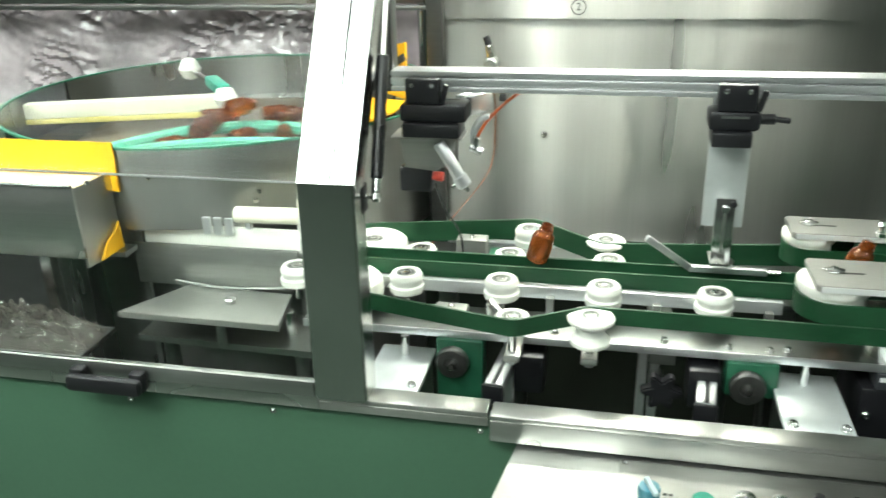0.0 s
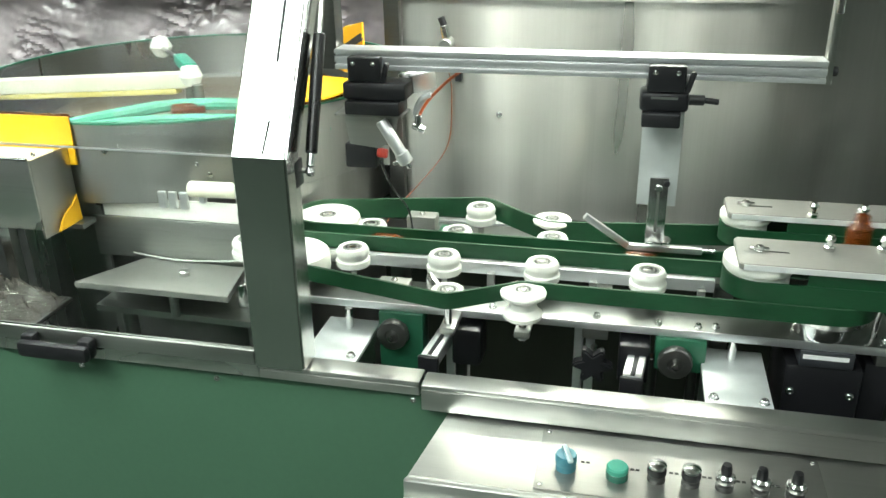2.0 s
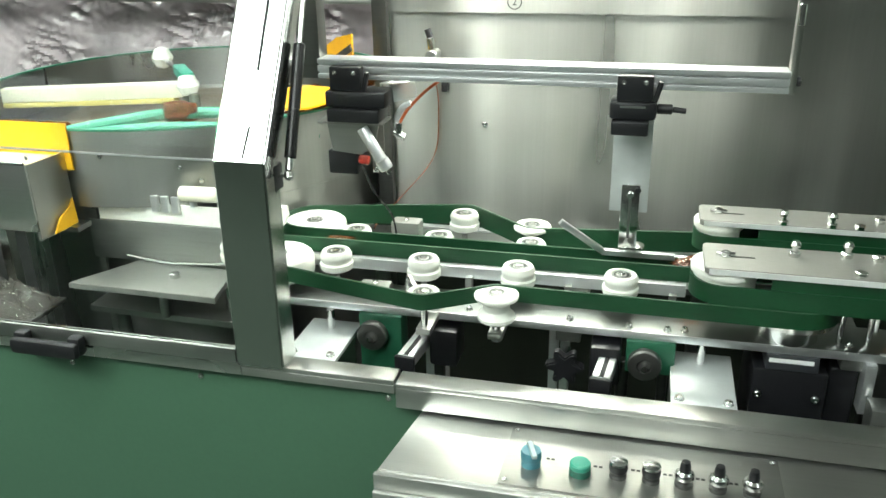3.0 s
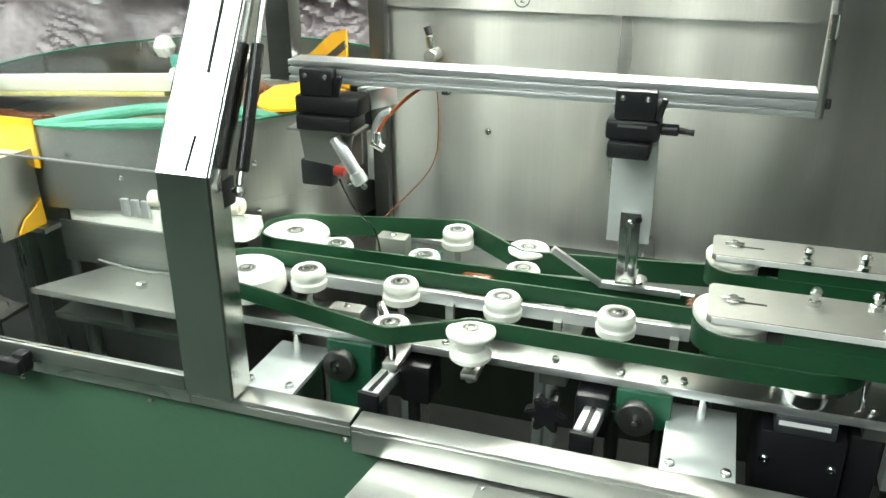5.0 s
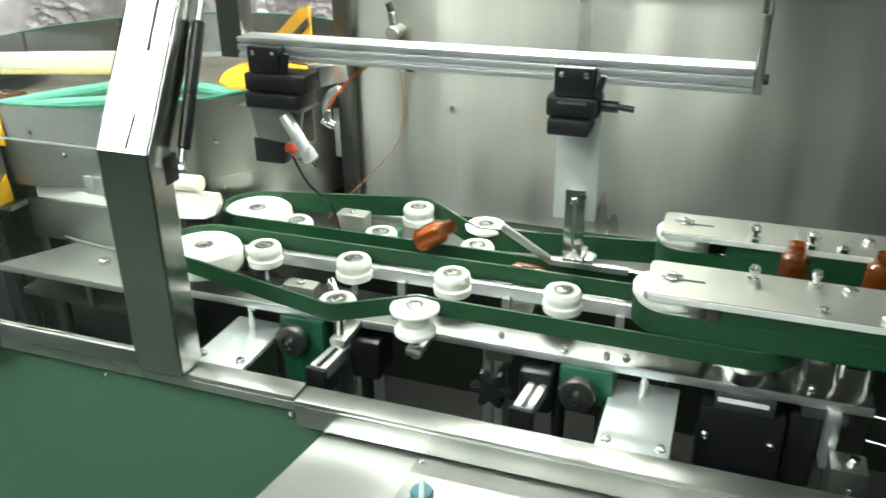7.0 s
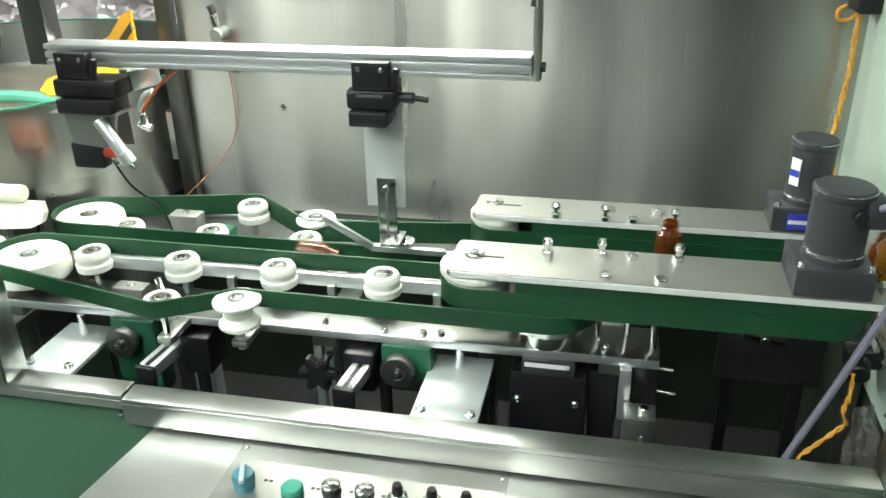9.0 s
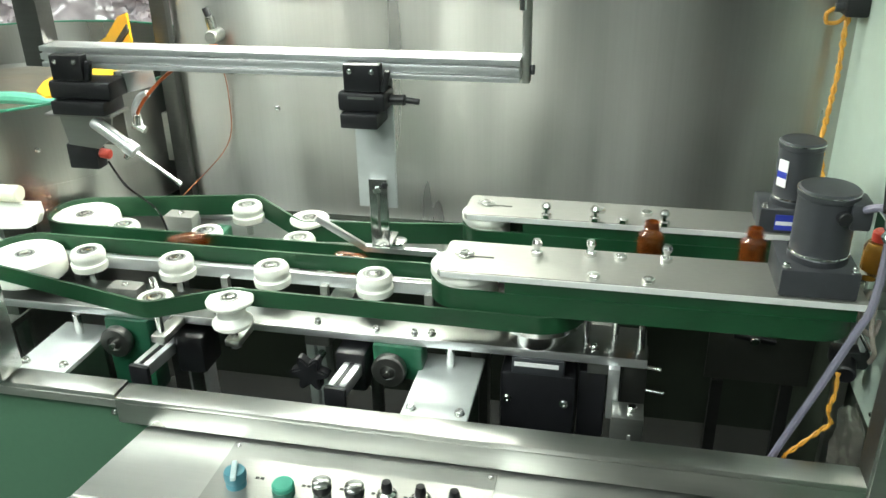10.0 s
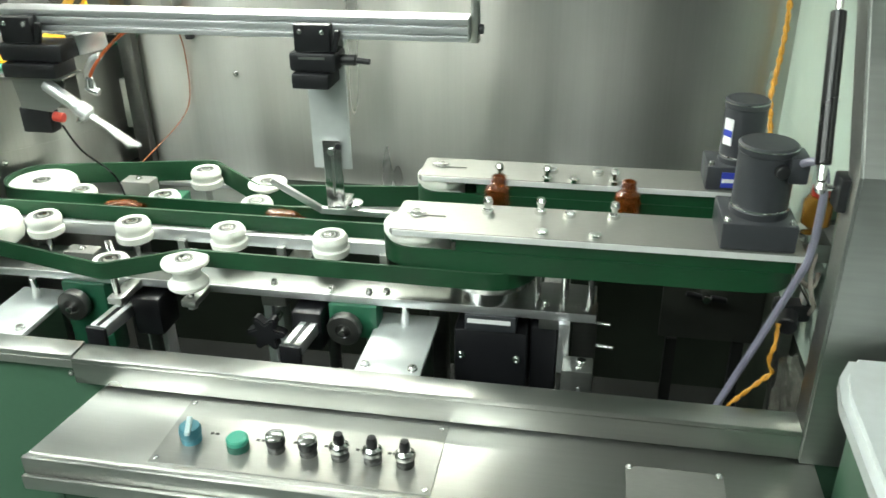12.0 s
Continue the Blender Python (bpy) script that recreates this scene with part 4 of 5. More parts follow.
def tub_cover():
    t = thing("tub_cover", "dark sheet cover with a black wing knob inside the tub", "cover")
    part("sheet", box(1.036, 1.215, 1.505, 1.511, 0.652, 0.800, 0.001), TUB_SHEET, t, "dull grey cover sheet")
    part("leg", box(1.05, 1.07, 1.50, 1.515, 0.4402, 0.6518), BLACK_MATT, t)
    part("leg", box(1.17, 1.19, 1.50, 1.515, 0.4402, 0.6518), BLACK_MATT, t)
    part("knob_stem", rod((1.11, 1.5048, 0.749), (1.11, 1.494, 0.749), 0.006), CHROME, t)
    part("wing", bar((1.103, 1.488, 0.752), (1.074, 1.488, 0.757), 0.009, 0.010, 0.003), BLACK, t)
    part("wing", bar((1.117, 1.488, 0.752), (1.146, 1.488, 0.748), 0.009, 0.010, 0.003), BLACK, t)
    part("knob_nut", rod((1.11, 1.4938, 0.749), (1.11, 1.481, 0.749), 0.008, 10), CHROME, t)
    return based(t, 1.1, 1.48, 0.44)


tub_cover()


# ---- bottle bowl ----
BOWL_FLOOR = material("stained_bowl_floor", (0.20, 0.17, 0.13), 0.38, 0.3, 0.10, 30, 0.1, (1, 1, 1), 0.1, 0.15, 9)


def bowl():
    t = thing("feeder_bowl", "round stainless steel feeder bowl with a green rim", "feeder bowl")
    cx, cy, R = -0.527, 1.748, 0.48
    m = pose(cx, cy, 0)
    part("bowl_wall", lathe([(R - 0.13, 0.986), (R, 0.986), (R, 1.133), (R - 0.004, 1.133), (R - 0.004, 1.03), (R - 0.13, 1.02), (R - 0.13, 0.986)], 96, m), BOWL_STEEL, t, "curved brushed steel bowl wall")
    part("rim_edge", lathe([(R - 0.005, 1.1335), (R + 0.0015, 1.1335), (R + 0.0015, 1.1375), (R - 0.005, 1.1375), (R - 0.005, 1.1335)], 96, m), RIM, t, "green rubber edging")
    part("rotor", lathe([(0, 1.03), (0.345, 1.03), (0.345, 1.045), (0.20, 1.062), (0, 1.09)], 60, m), BOWL_FLOOR, t)
    for k, path in enumerate(([(-0.755, 1.335, 1.080), (-0.66, 1.405, 1.085), (-0.590, 1.475, 1.092), (-0.525, 1.553, 1.094), (-0.45, 1.600, 1.092), (-0.36, 1.620, 1.090), (-0.24, 1.60, 1.086), (-0.095, 1.565, 1.082)],
                             [(-0.70, 1.306, 1.080), (-0.64, 1.365, 1.085), (-0.57, 1.420, 1.090), (-0.49, 1.470, 1.090), (-0.40, 1.505, 1.088), (-0.31, 1.520, 1.086), (-0.22, 1.51, 1.086), (-0.118, 1.505, 1.082)])):
        part("guide_hose", hose(path, 0.013 - 0.003 * k, 10), TEAL_PALE, t, "pale teal guide hose")
    part("skirt", lathe([(0, 0.4402), (0.425, 0.4402), (0.425, 0.9858), (0, 0.9858)], 64, m), BOWL_STEEL, t, "brushed steel skirt below the bowl")
    # the wall reaches lower beyond the cut-out for the tray
    bm = bmesh.new()
    ring = []
    for k in range(31):
        a = radians(-47.2 + 3.6 * k)
        ring.append([bm.verts.new((cx + r * math.cos(a), cy + r * math.sin(a), z)) for r, z in ((R, 0.895), (R, 0.9856), (R - 0.004, 0.9856), (R - 0.004, 0.895))])
    for p, q in zip(ring, ring[1:]):
        for i in range(4):
            bm.faces.new((p[i], q[i], q[(i + 1) % 4], p[(i + 1) % 4]))
    bm.faces.new(ring[0])
    bm.faces.new(ring[-1][::-1])
    bmesh.ops.recalc_face_normals(bm, faces=bm.faces)
    part("lower_wall", bm, BOWL_STEEL, t, "brushed steel wall beside the tray cut-out")
    for turn, z in ((-147, 1.033), (-125.5, 1.087), (-104, 1.033), (-82.5, 1.087), (-61, 1.033), (-44.2, 1.057), (-44.2, 0.966)):
        a = radians(turn)
        x, y = cx + (R + 0.001) * math.cos(a), cy + (R + 0.001) * math.sin(a)
        part("bolt", lathe([(0, -0.002), (0.005, -0.002), (0.005, 0.003), (0.003, 0.004), (0, 0.004)], 10, Matrix.Translation((x, y, z)) @ Vector((math.cos(a), math.sin(a), 0)).to_track_quat("Z", "Y").to_matrix().to_4x4()), CHROME, t)
    return based(t, cx, cy, 0.4402)


bowl()


def hopper():
    t = thing("hopper_chute", "open steel hopper chute lined with yellow sheet", "hopper")
    part("front_sheet", box(-1.15, -0.540, 1.165, 1.170, 0.97, 1.097, 0.001), STEEL, t, "bright steel front sheet")
    part("side_sheet", prism([(-0.545, 1.1702), (-0.540, 1.1702), (-0.533, 1.262), (-0.538, 1.262)], 0.952, 1.095), STEEL_WALL, t)
    part("lining", box(-1.15, -0.520, 1.2625, 1.2660, 1.060, 1.148, 0.0, None), YELLOW, t, "bright yellow lining sheet")
    part("lining", prism([(-1.15, 1.1702), (-0.547, 1.1702), (-0.541, 1.2622), (-1.15, 1.2622)], 1.084, 1.088), IVORY, t, "pale lining sheet")
    # Added wedge, coloured like the amber glow reflected in the side sheet.
    part("chute_lip", prism([(1.195, 0.956), (1.261, 0.956), (1.258, 1.006), (1.243, 0.992), (1.215, 0.980)], -0.5325, -0.5290, 0, Matrix(((0, 0, 1, 0), (1, 0, 0, 0), (0, 1, 0, 0), (0, 0, 0, 1)))), YELLOW, t, "yellow wedge standing for an amber reflection on the side sheet")
    part("lip_shelf", box(-0.595, -0.512, 1.235, 1.275, 0.946, 0.9555), STEEL_DARK, t)
    part("leg", box(-0.64, -0.62, 1.175, 1.195, 0.4402, 0.9698), CHROME, t)
    part("leg", box(-1.10, -1.08, 1.20, 1.22, 0.4402, 1.0548), CHROME, t)
    part("rolled_edge", rod((-1.15, 1.163, 1.100), (-0.540, 1.163, 1.100), 0.003), CHROME, t)
    return based(t, -0.85, 1.3, 0.4402)


hopper()


def slide_table():
    t = thing("slide_table", "grey aluminium slide table with a hex bolt", "slide plate")
    part("table_plate", prism([(-0.503, 1.170), (-0.202, 1.166), (-0.224, 1.284), (-0.43, 1.292)], 0.860, 0.872, 0.001), PLATE, t, "grey aluminium plate")
    part("lower_plate", prism([(-0.49, 1.20), (-0.15, 1.19), (-0.15, 1.32), (-0.49, 1.32)], 0.800, 0.812), STEEL_DARK, t)
    s = part("spacer", rod((-0.318, 1.185, 0.8122), (-0.318, 1.185, 0.8598), 0.008), STEEL_DARK, t)
    part("bolt", lathe([(0, 0), (0.010, 0), (0.010, 0.008), (0.008, 0.010), (0, 0.010)], 6, pose(-0.318, 1.232, 0.8721)), CHROME, t)
    for x in (-0.46, -0.20):
        part("pillar", rod((x, 1.25, 0.4402), (x, 1.25, 0.7998), 0.014), STEEL_DARK, t)
    part("pillar", rod((-0.215, 1.245, 0.8122), (-0.215, 1.245, 0.8598), 0.010), CHROME, t)
    part("spring_strip", hose([(-0.45, 1.283, 0.884), (-0.36, 1.280, 0.8775), (-0.26, 1.275, 0.885), (-0.19, 1.268, 0.897)], 0.0022, 6), STEEL_DARK, t)
    return based(t, -0.35, 1.23, 0.44)


slide_table()


def white_tray():
    t = thing("chute_tray", "white sheet tray under the bowl with two legs", "tray")
    part("tray", box(-0.505, -0.16, 1.2982, 1.312, 0.972, 0.9845, 0.002), WHITE, t)
    part("tray_lip", box(-0.506, -0.205, 1.294, 1.298, 0.953, 0.992, 0.001), WHITE, t)
    part("tray_end", prism([(-0.204, 0.951), (-0.140, 0.957), (-0.117, 0.968), (-0.108, 0.986), (-0.110, 1.004), (-0.204, 1.003)], -1.304, -1.290, 0, Matrix(((1, 0, 0, 0), (0, 0, -1, 0), (0, 1, 0, 0), (0, 0, 0, 1)))), WHITE, t, "rounded white tray end")
    # Pale tube added in place of the lit interior behind the tray cut-out.
    part("tube", rod((-0.318, 1.290, 1.018), (-0.136, 1.290, 1.022), 0.0145, 16), IVORY, t, "short ivory tube standing for the lit inside of the cut-out")
    part("tube_clip", box(-0.30, -0.29, 1.286, 1.296, 0.9922, 1.005), ALUMINIUM, t)
    part("apron", box(-0.53, -0.21, 1.290, 1.2945, 0.872, 0.9525, 0.001), STEEL_DARK, t, "brushed steel apron below the tray")
    for x in (-0.383, -0.362, -0.340):
        part("bracket", box(x, x + 0.015, 1.286, 1.2938, 0.978, 1.010, 0.001), ALUMINIUM, t)
    part("leg", box(-0.215, -0.200, 1.3025, 1.315, 0.4402, 0.9716), STEEL_DARK, t)
    part("leg", box(-0.525, -0.512, 1.2955, 1.3022, 0.4402, 0.9716), STEEL_DARK, t)
    return based(t, -0.29, 1.33, 0.44)


white_tray()


BEAM_YELLOW = material("yellow_beam_paint", (0.62, 0.54, 0.20), 0.45, 0.0, 0.05, 40)


def bowl_arm():
    t = thing("level_arm", "ivory box arm with a steel post and teal clamp", "arm")
    part("beam", bar((-1.35, 1.66, 1.075), (-0.505, 1.664, 1.130), 0.034, 0.034, 0.004), IVORY, t, "long ivory painted beam")
    # Lower strip of the beam in a yellower colour.
    part("beam_underside", bar((-1.35, 1.655, 1.0515), (-0.53, 1.659, 1.1055), 0.026, 0.012, 0.003), BEAM_YELLOW, t, "yellow lower edge")
    part("knuckle", lathe([(0, -0.024), (0.018, -0.02), (0.026, 0), (0.018, 0.02), (0, 0.024)], 18, pose(-0.50, 1.664, 1.138)), WHITE, t)
    part("post", rod((-0.508, 1.664, 1.07), (-0.508, 1.664, 1.1165), 0.010), STEEL_DARK, t)
    part("post", rod((-0.482, 1.655, 1.07), (-0.482, 1.655, 1.1225), 0.012), STEEL_DARK, t)
    part("tie_rod", rod((-0.49, 1.68, 1.14), (-0.70, 1.90, 1.150), 0.007), CHROME, t)
    part("clamp", bar((-0.53, 1.72, 1.142), (-0.60, 1.80, 1.148), 0.03, 0.024, 0.004), TEAL, t, "teal plastic clamp")
    part("ball_knob", lathe([(0, -0.028), (0.017, -0.022), (0.028, 0), (0.017, 0.022), (0, 0.028)], 20, pose(-0.715, 1.915, 1.152)), WHITE, t, "white ball knob")
    part("pillar", rod((-1.32, 1.66, 0.4402), (-1.32, 1.66, 1.0585), 0.02), STEEL_DARK, t)
    return based(t, -1.32, 1.66, 0.44)


bowl_arm()


def yellow_guard():
    t = thing("bowl_guard", "folded yellow guard sheet with a dark strap", "guard sheet")
    part("sheet", prism([(0.0, 1.155), (0.309, 1.155), (0.309, 1.268), (0.23, 1.250), (0.08, 1.186), (0.0, 1.165)], -0.002, 0.002, 0, Matrix(((0.7071, 0, 0.7071, -0.30), (-0.7071, 0, 0.7071, 1.833), (0, 1, 0, 0), (0, 0, 0, 1)))), YELLOW, t, "bright yellow cut sheet")
    part("leg", box(-0.112, -0.095, 1.63, 1.65, 1.0305, 1.1548), STEEL_DARK, t)
    part("strap", bar((-0.175, 1.703, 1.185), (-0.084, 1.613, 1.240), 0.004, 0.014), PRINT, t)
    part("tongue", prism([(-0.222, 1.52), (-0.19, 1.455), (-0.15, 1.425), (-0.115, 1.44), (-0.085, 1.52), (-0.085, 1.61), (-0.20, 1.64), (-0.235, 1.60)], 1.150, 1.1545), YELLOW, t)
    return based(t, -0.19, 1.72, 1.03)


yellow_guard()


def film_cover():
    """Creased clear film draped behind and over the bowl."""
    t = thing("film_cover", "creased clear plastic film hung behind the bowl", "plastic film")
    bm = bmesh.new()
    nx, nz = 260, 110
    grid = []
    for j in range(nz + 1):
        row = []
        for i in range(nx + 1):
            u, v = i / nx, j / nz
            x = -1.75 + 1.55 * u
            z = 0.93 + 0.75 * v
            crease = min(1.0, max(0.08, 0.35 + 1.5 * noise.noise((u * 7, v * 5, 9))))
            y = 2.34 + 0.04 * noise.noise((u * 6, v * 4, 0)) + crease * (0.060 * abs(noise.noise((u * 16 + 14 * v, v * 12 - 5 * u, 3))) + 0.034 * abs(noise.noise((u * 40 - 24 * v, v * 26 + 19 * u, 5))) + 0.014 * abs(noise.noise((u * 90 + 40 * v, v * 55 - 31 * u, 7)))) + 0.16 * v
            row.append(bm.verts.new((x, y, z)))
        grid.append(row)
    for j in range(nz):
        for i in range(nx):
            bm.faces.new((grid[j][i], grid[j][i + 1], grid[j + 1][i + 1], grid[j + 1][i]))
    s = part("film", bm, FILM_SHEET, t, smooth=True)
    part("ledge", box(-1.76, -0.19, 2.27, 2.30, 1.250, 1.262, 0.002), STEEL_DARK, t, "dull steel ledge over the film")
    part("ledge", box(-1.76, -0.19, 2.266, 2.296, 1.268, 1.330, 0.003), STEEL, t, "brushed steel ledge over the film")
    part("hem_bar", rod((-1.76, 2.29, 1.69), (-0.19, 2.29, 1.69), 0.012), CHROME, t)
    part("hem_post", rod((-1.74, 2.29, 0.86), (-1.74, 2.29, 1.678), 0.014), CHROME, t)
    part("hem_post", rod((-0.21, 2.29, 0.86), (-0.21, 2.29, 1.678), 0.014), CHROME, t)
    return based(t, -1.0, 2.28, 0.86)


FILM_SHEET = material("creased_film", (0.50, 0.43, 0.45), 0.13, 0.0, 0.15, 14, 0.4, (1, 1, 1), 0.05, 0.22, 4)
FILM_SHEET.node_tree.nodes["Principled BSDF"].inputs["Specular IOR Level"].default_value = 0.9
film_cover()


# ---- bottles in the bowl ----
def bottle():
    t = thing("amber_bottle", "small amber bottle with a short neck", "bottle", group="amber bottles")
    body = [(0, 0.0015), (0.015, 0), (0.0183, 0.003), (0.0190, 0.006), (0.0190, 0.043), (0.0172, 0.049), (0.0118, 0.0535), (0.0112, 0.0545), (0, 0.0545)]
    part("body", lathe(body, 24), AMBER_SOLID, t)
    part("neck", lathe([(0, 0.0546), (0.0108, 0.0546), (0.0125, 0.0565), (0.0125, 0.059), (0.0108, 0.060), (0.0108, 0.0675), (0.0098, 0.0685), (0.0082, 0.0685), (0.0080, 0.058), (0, 0.058)], 20), AMBER_SOLID, t)
    return t


master = bottle()

# seconds at which each loose bottle is swept past the arm's post, its spread across the track and its layer
SWEPT = [(-0.30, 0.02, 0), (-0.24, -0.05, 0), (-0.18, 0.06, 1), (-0.10, -0.01, 1), (-0.05, 0.05, 0), (0.0, -0.06, 1), (0.03, 0.01, 2), (0.08, 0.06, 1), (0.14, -0.04, 0), (0.18, 0.03, 1), (0.26, -0.01, 0), (0.32, 0.05, 0),
         (1.98, 0.0, 0), (2.90, 0.03, 0), (2.99, -0.02, 1), (4.1, 0.02, 0), (5.75, 0.04, 0), (5.90, -0.03, 0), (8.4, 0.0, 0), (9.78, 0.04, 0), (9.84, -0.02, 1), (9.92, 0.02, 0), (11.3, 0.0, 0)]


def sweep_rows(k):
    """A lying bottle that waits in the bowl, is swept along its front and stops behind the hopper."""
    when, off, layer = SWEPT[k]
    z = 1.082 + 0.028 * layer
    turn = 35 + 41 * k % 70
    wait = lying(-0.20 + 0.045 * (k % 3), 1.72 + 0.05 * (k % 5), 1.072 + 0.03 * (k % 2), turn, 90)
    stop = lying(-0.72 - 0.04 * (k % 4), 1.44 + 0.03 * (k % 3), 1.066, turn - 60, 90)
    way = [(-0.60, wait), (-0.28, lying(-0.33 + off, 1.64 + off, z, turn, 90)), (0.0, lying(-0.45 + off * 0.5, 1.575 + off, z, turn - 10, 90)),
           (0.35, lying(-0.565, 1.52 + off, z, turn - 25, 90)), (0.70, lying(-0.640, 1.455 + off * 0.5, z, turn - 45, 90)), (0.95, stop)]
    path = [(when + dt, m) for dt, m in way]
    if path[0][0] > 0.05:
        rows = [(0.0, wait)]
    else:
        later = [i for i in range(1, len(path)) if path[i][0] > 0][0]
        (ta, ma), (tb, mb) = path[later - 1], path[later]
        rows = [(0.0, ma.lerp(mb, -ta / (tb - ta)))]
    rows += [(t, m) for t, m in path if 0.04 < t < 11.9]
    rows.append((12.0, rows[-1][1]))
    return rows


# seconds at which each bottle passes the throwing point, and whether it lies low between the belts
THROWN = [(-1.5, 0), (-0.9, 0), (-0.03, 0), (0.9, 0), (1.47, 1), (2.26, 0), (3.36, 0), (3.66, 1), (4.24, 0), (4.87, 1), (5.65, 0), (5.95, 1), (6.56, 0), (6.85, 0),
          (7.64, 0), (8.25, 1), (8.67, 0), (9.54, 0), (10.08, 0), (10.52, 1), (11.02, 1), (11.62, 0), (12.15, 0)]
MID = 1.306


def lying(x, y, z, turn=0.0, tip=90.0):
    """A bottle's pose with its neck tipped forwards by tip degrees; (x, y, z) is its middle."""
    return pose(x, y, z, 0, 0, turn) @ pose(0, 0, 0, 0, tip, 0) @ pose(0, 0, -0.034)


def bottle_state(dt, low):
    """Place along the belts, height and tip, dt seconds after the throwing point."""
    rows = [(-0.40, -0.02, 0.932, 90), (-0.20, 0.09, 0.932, 90), (-0.08, 0.155, 0.945, 74), (0.0, 0.205, 0.990, 8), (0.08, 0.245, 0.990, 30), (0.2, 0.31, 0.972, 78),
            (0.35, 0.39, 0.938, 94), (0.5, 0.47, 0.931, 92), (0.70, 0.59, 0.942, 75), (0.85, 0.68, 0.980, 30), (1.0, 0.762, 1.006, 0), (1.5, 0.955, 1.006, 0), (2.0, 1.152, 1.006, 0), (2.4, 1.31, 1.006, 0), (3.2, 1.62, 1.006, 0), (4.5, 2.1, 1.006, 0)]
    for a, b in zip(rows, rows[1:]):
        if a[0] <= dt <= b[0]:
            s = (dt - a[0]) / (b[0] - a[0])
            x, z, tip = (a[i] + (b[i] - a[i]) * s for i in (1, 2, 3))
            if low and dt < 0.5:
                z, tip = 0.931, 90
            return x, z, tip
    return rows[-1][1:]


STAGES = (-0.40, -0.20, -0.08, 0.0, 0.08, 0.2, 0.35, 0.5, 0.7, 0.85, 1.0, 1.5, 2.0, 2.4, 3.2, 4.5)


def bottle_rows(k, t0, low):
    """From its rest in the bowl over the rim to the belts, then along them."""
    rest = lying(-0.315 + 0.042 * (k % 5), 1.625 + 0.056 * (k // 5), 1.066, 30 * k % 80, 90)
    early = [(-0.67, rest), (-0.61, lying(-0.21, 1.44, 1.19, 15, 90)), (-0.55, lying(-0.15, 1.36, 1.10, 8, 90)), (-0.48, lying(-0.085, MID, 0.934, 0, 90))]
    out = []
    if t0 - 0.67 > 0.2:
        out.append((0.0, rest))
    times = sorted({round(t0 + s, 3) for s in STAGES})
    whole = [(t0 + dt, m) for dt, m in early] + [(t, lying(bottle_state(t - t0, low)[0], MID, bottle_state(t - t0, low)[1], 0, bottle_state(t - t0, low)[2])) for t in times]
    for t, m in whole:
        if 0.04 < t < 11.96:
            out.append((t, m))

    def at(t):
        for (ta, ma), (tb, mb) in zip(whole, whole[1:]):
            if ta <= t <= tb:
                s = (t - ta) / (tb - ta)
                return ma.lerp(mb, s)
        return whole[0][1] if t < whole[0][0] else whole[-1][1]

    if not out or out[0][0] > 0.0:
        out.insert(0, (0.0, at(0.0)))
    out.append((12.0, at(12.0)))
    return out


MOVERS = []
for k in range(len(SWEPT)):
    b = copy_thing(master, lying(-0.5, 1.5, 1.08))
    b["label"] = "small amber bottle lying loose in the feeder bowl"
    MOVERS.append((b, sweep_rows(k)))
for k, (t0, low) in enumerate(THROWN):
    b = copy_thing(master, lying(-0.3, MID, 0.96))
    b["label"] = "small amber bottle carried along between the belts"
    MOVERS.append((b, bottle_rows(k, t0, low)))
master.matrix_basis = lying(-0.30, 1.93, 1.075, 130)


# ---- air cylinder that throws the bottles upright ----
PIVOT = (0.062, 1.248, 1.171)


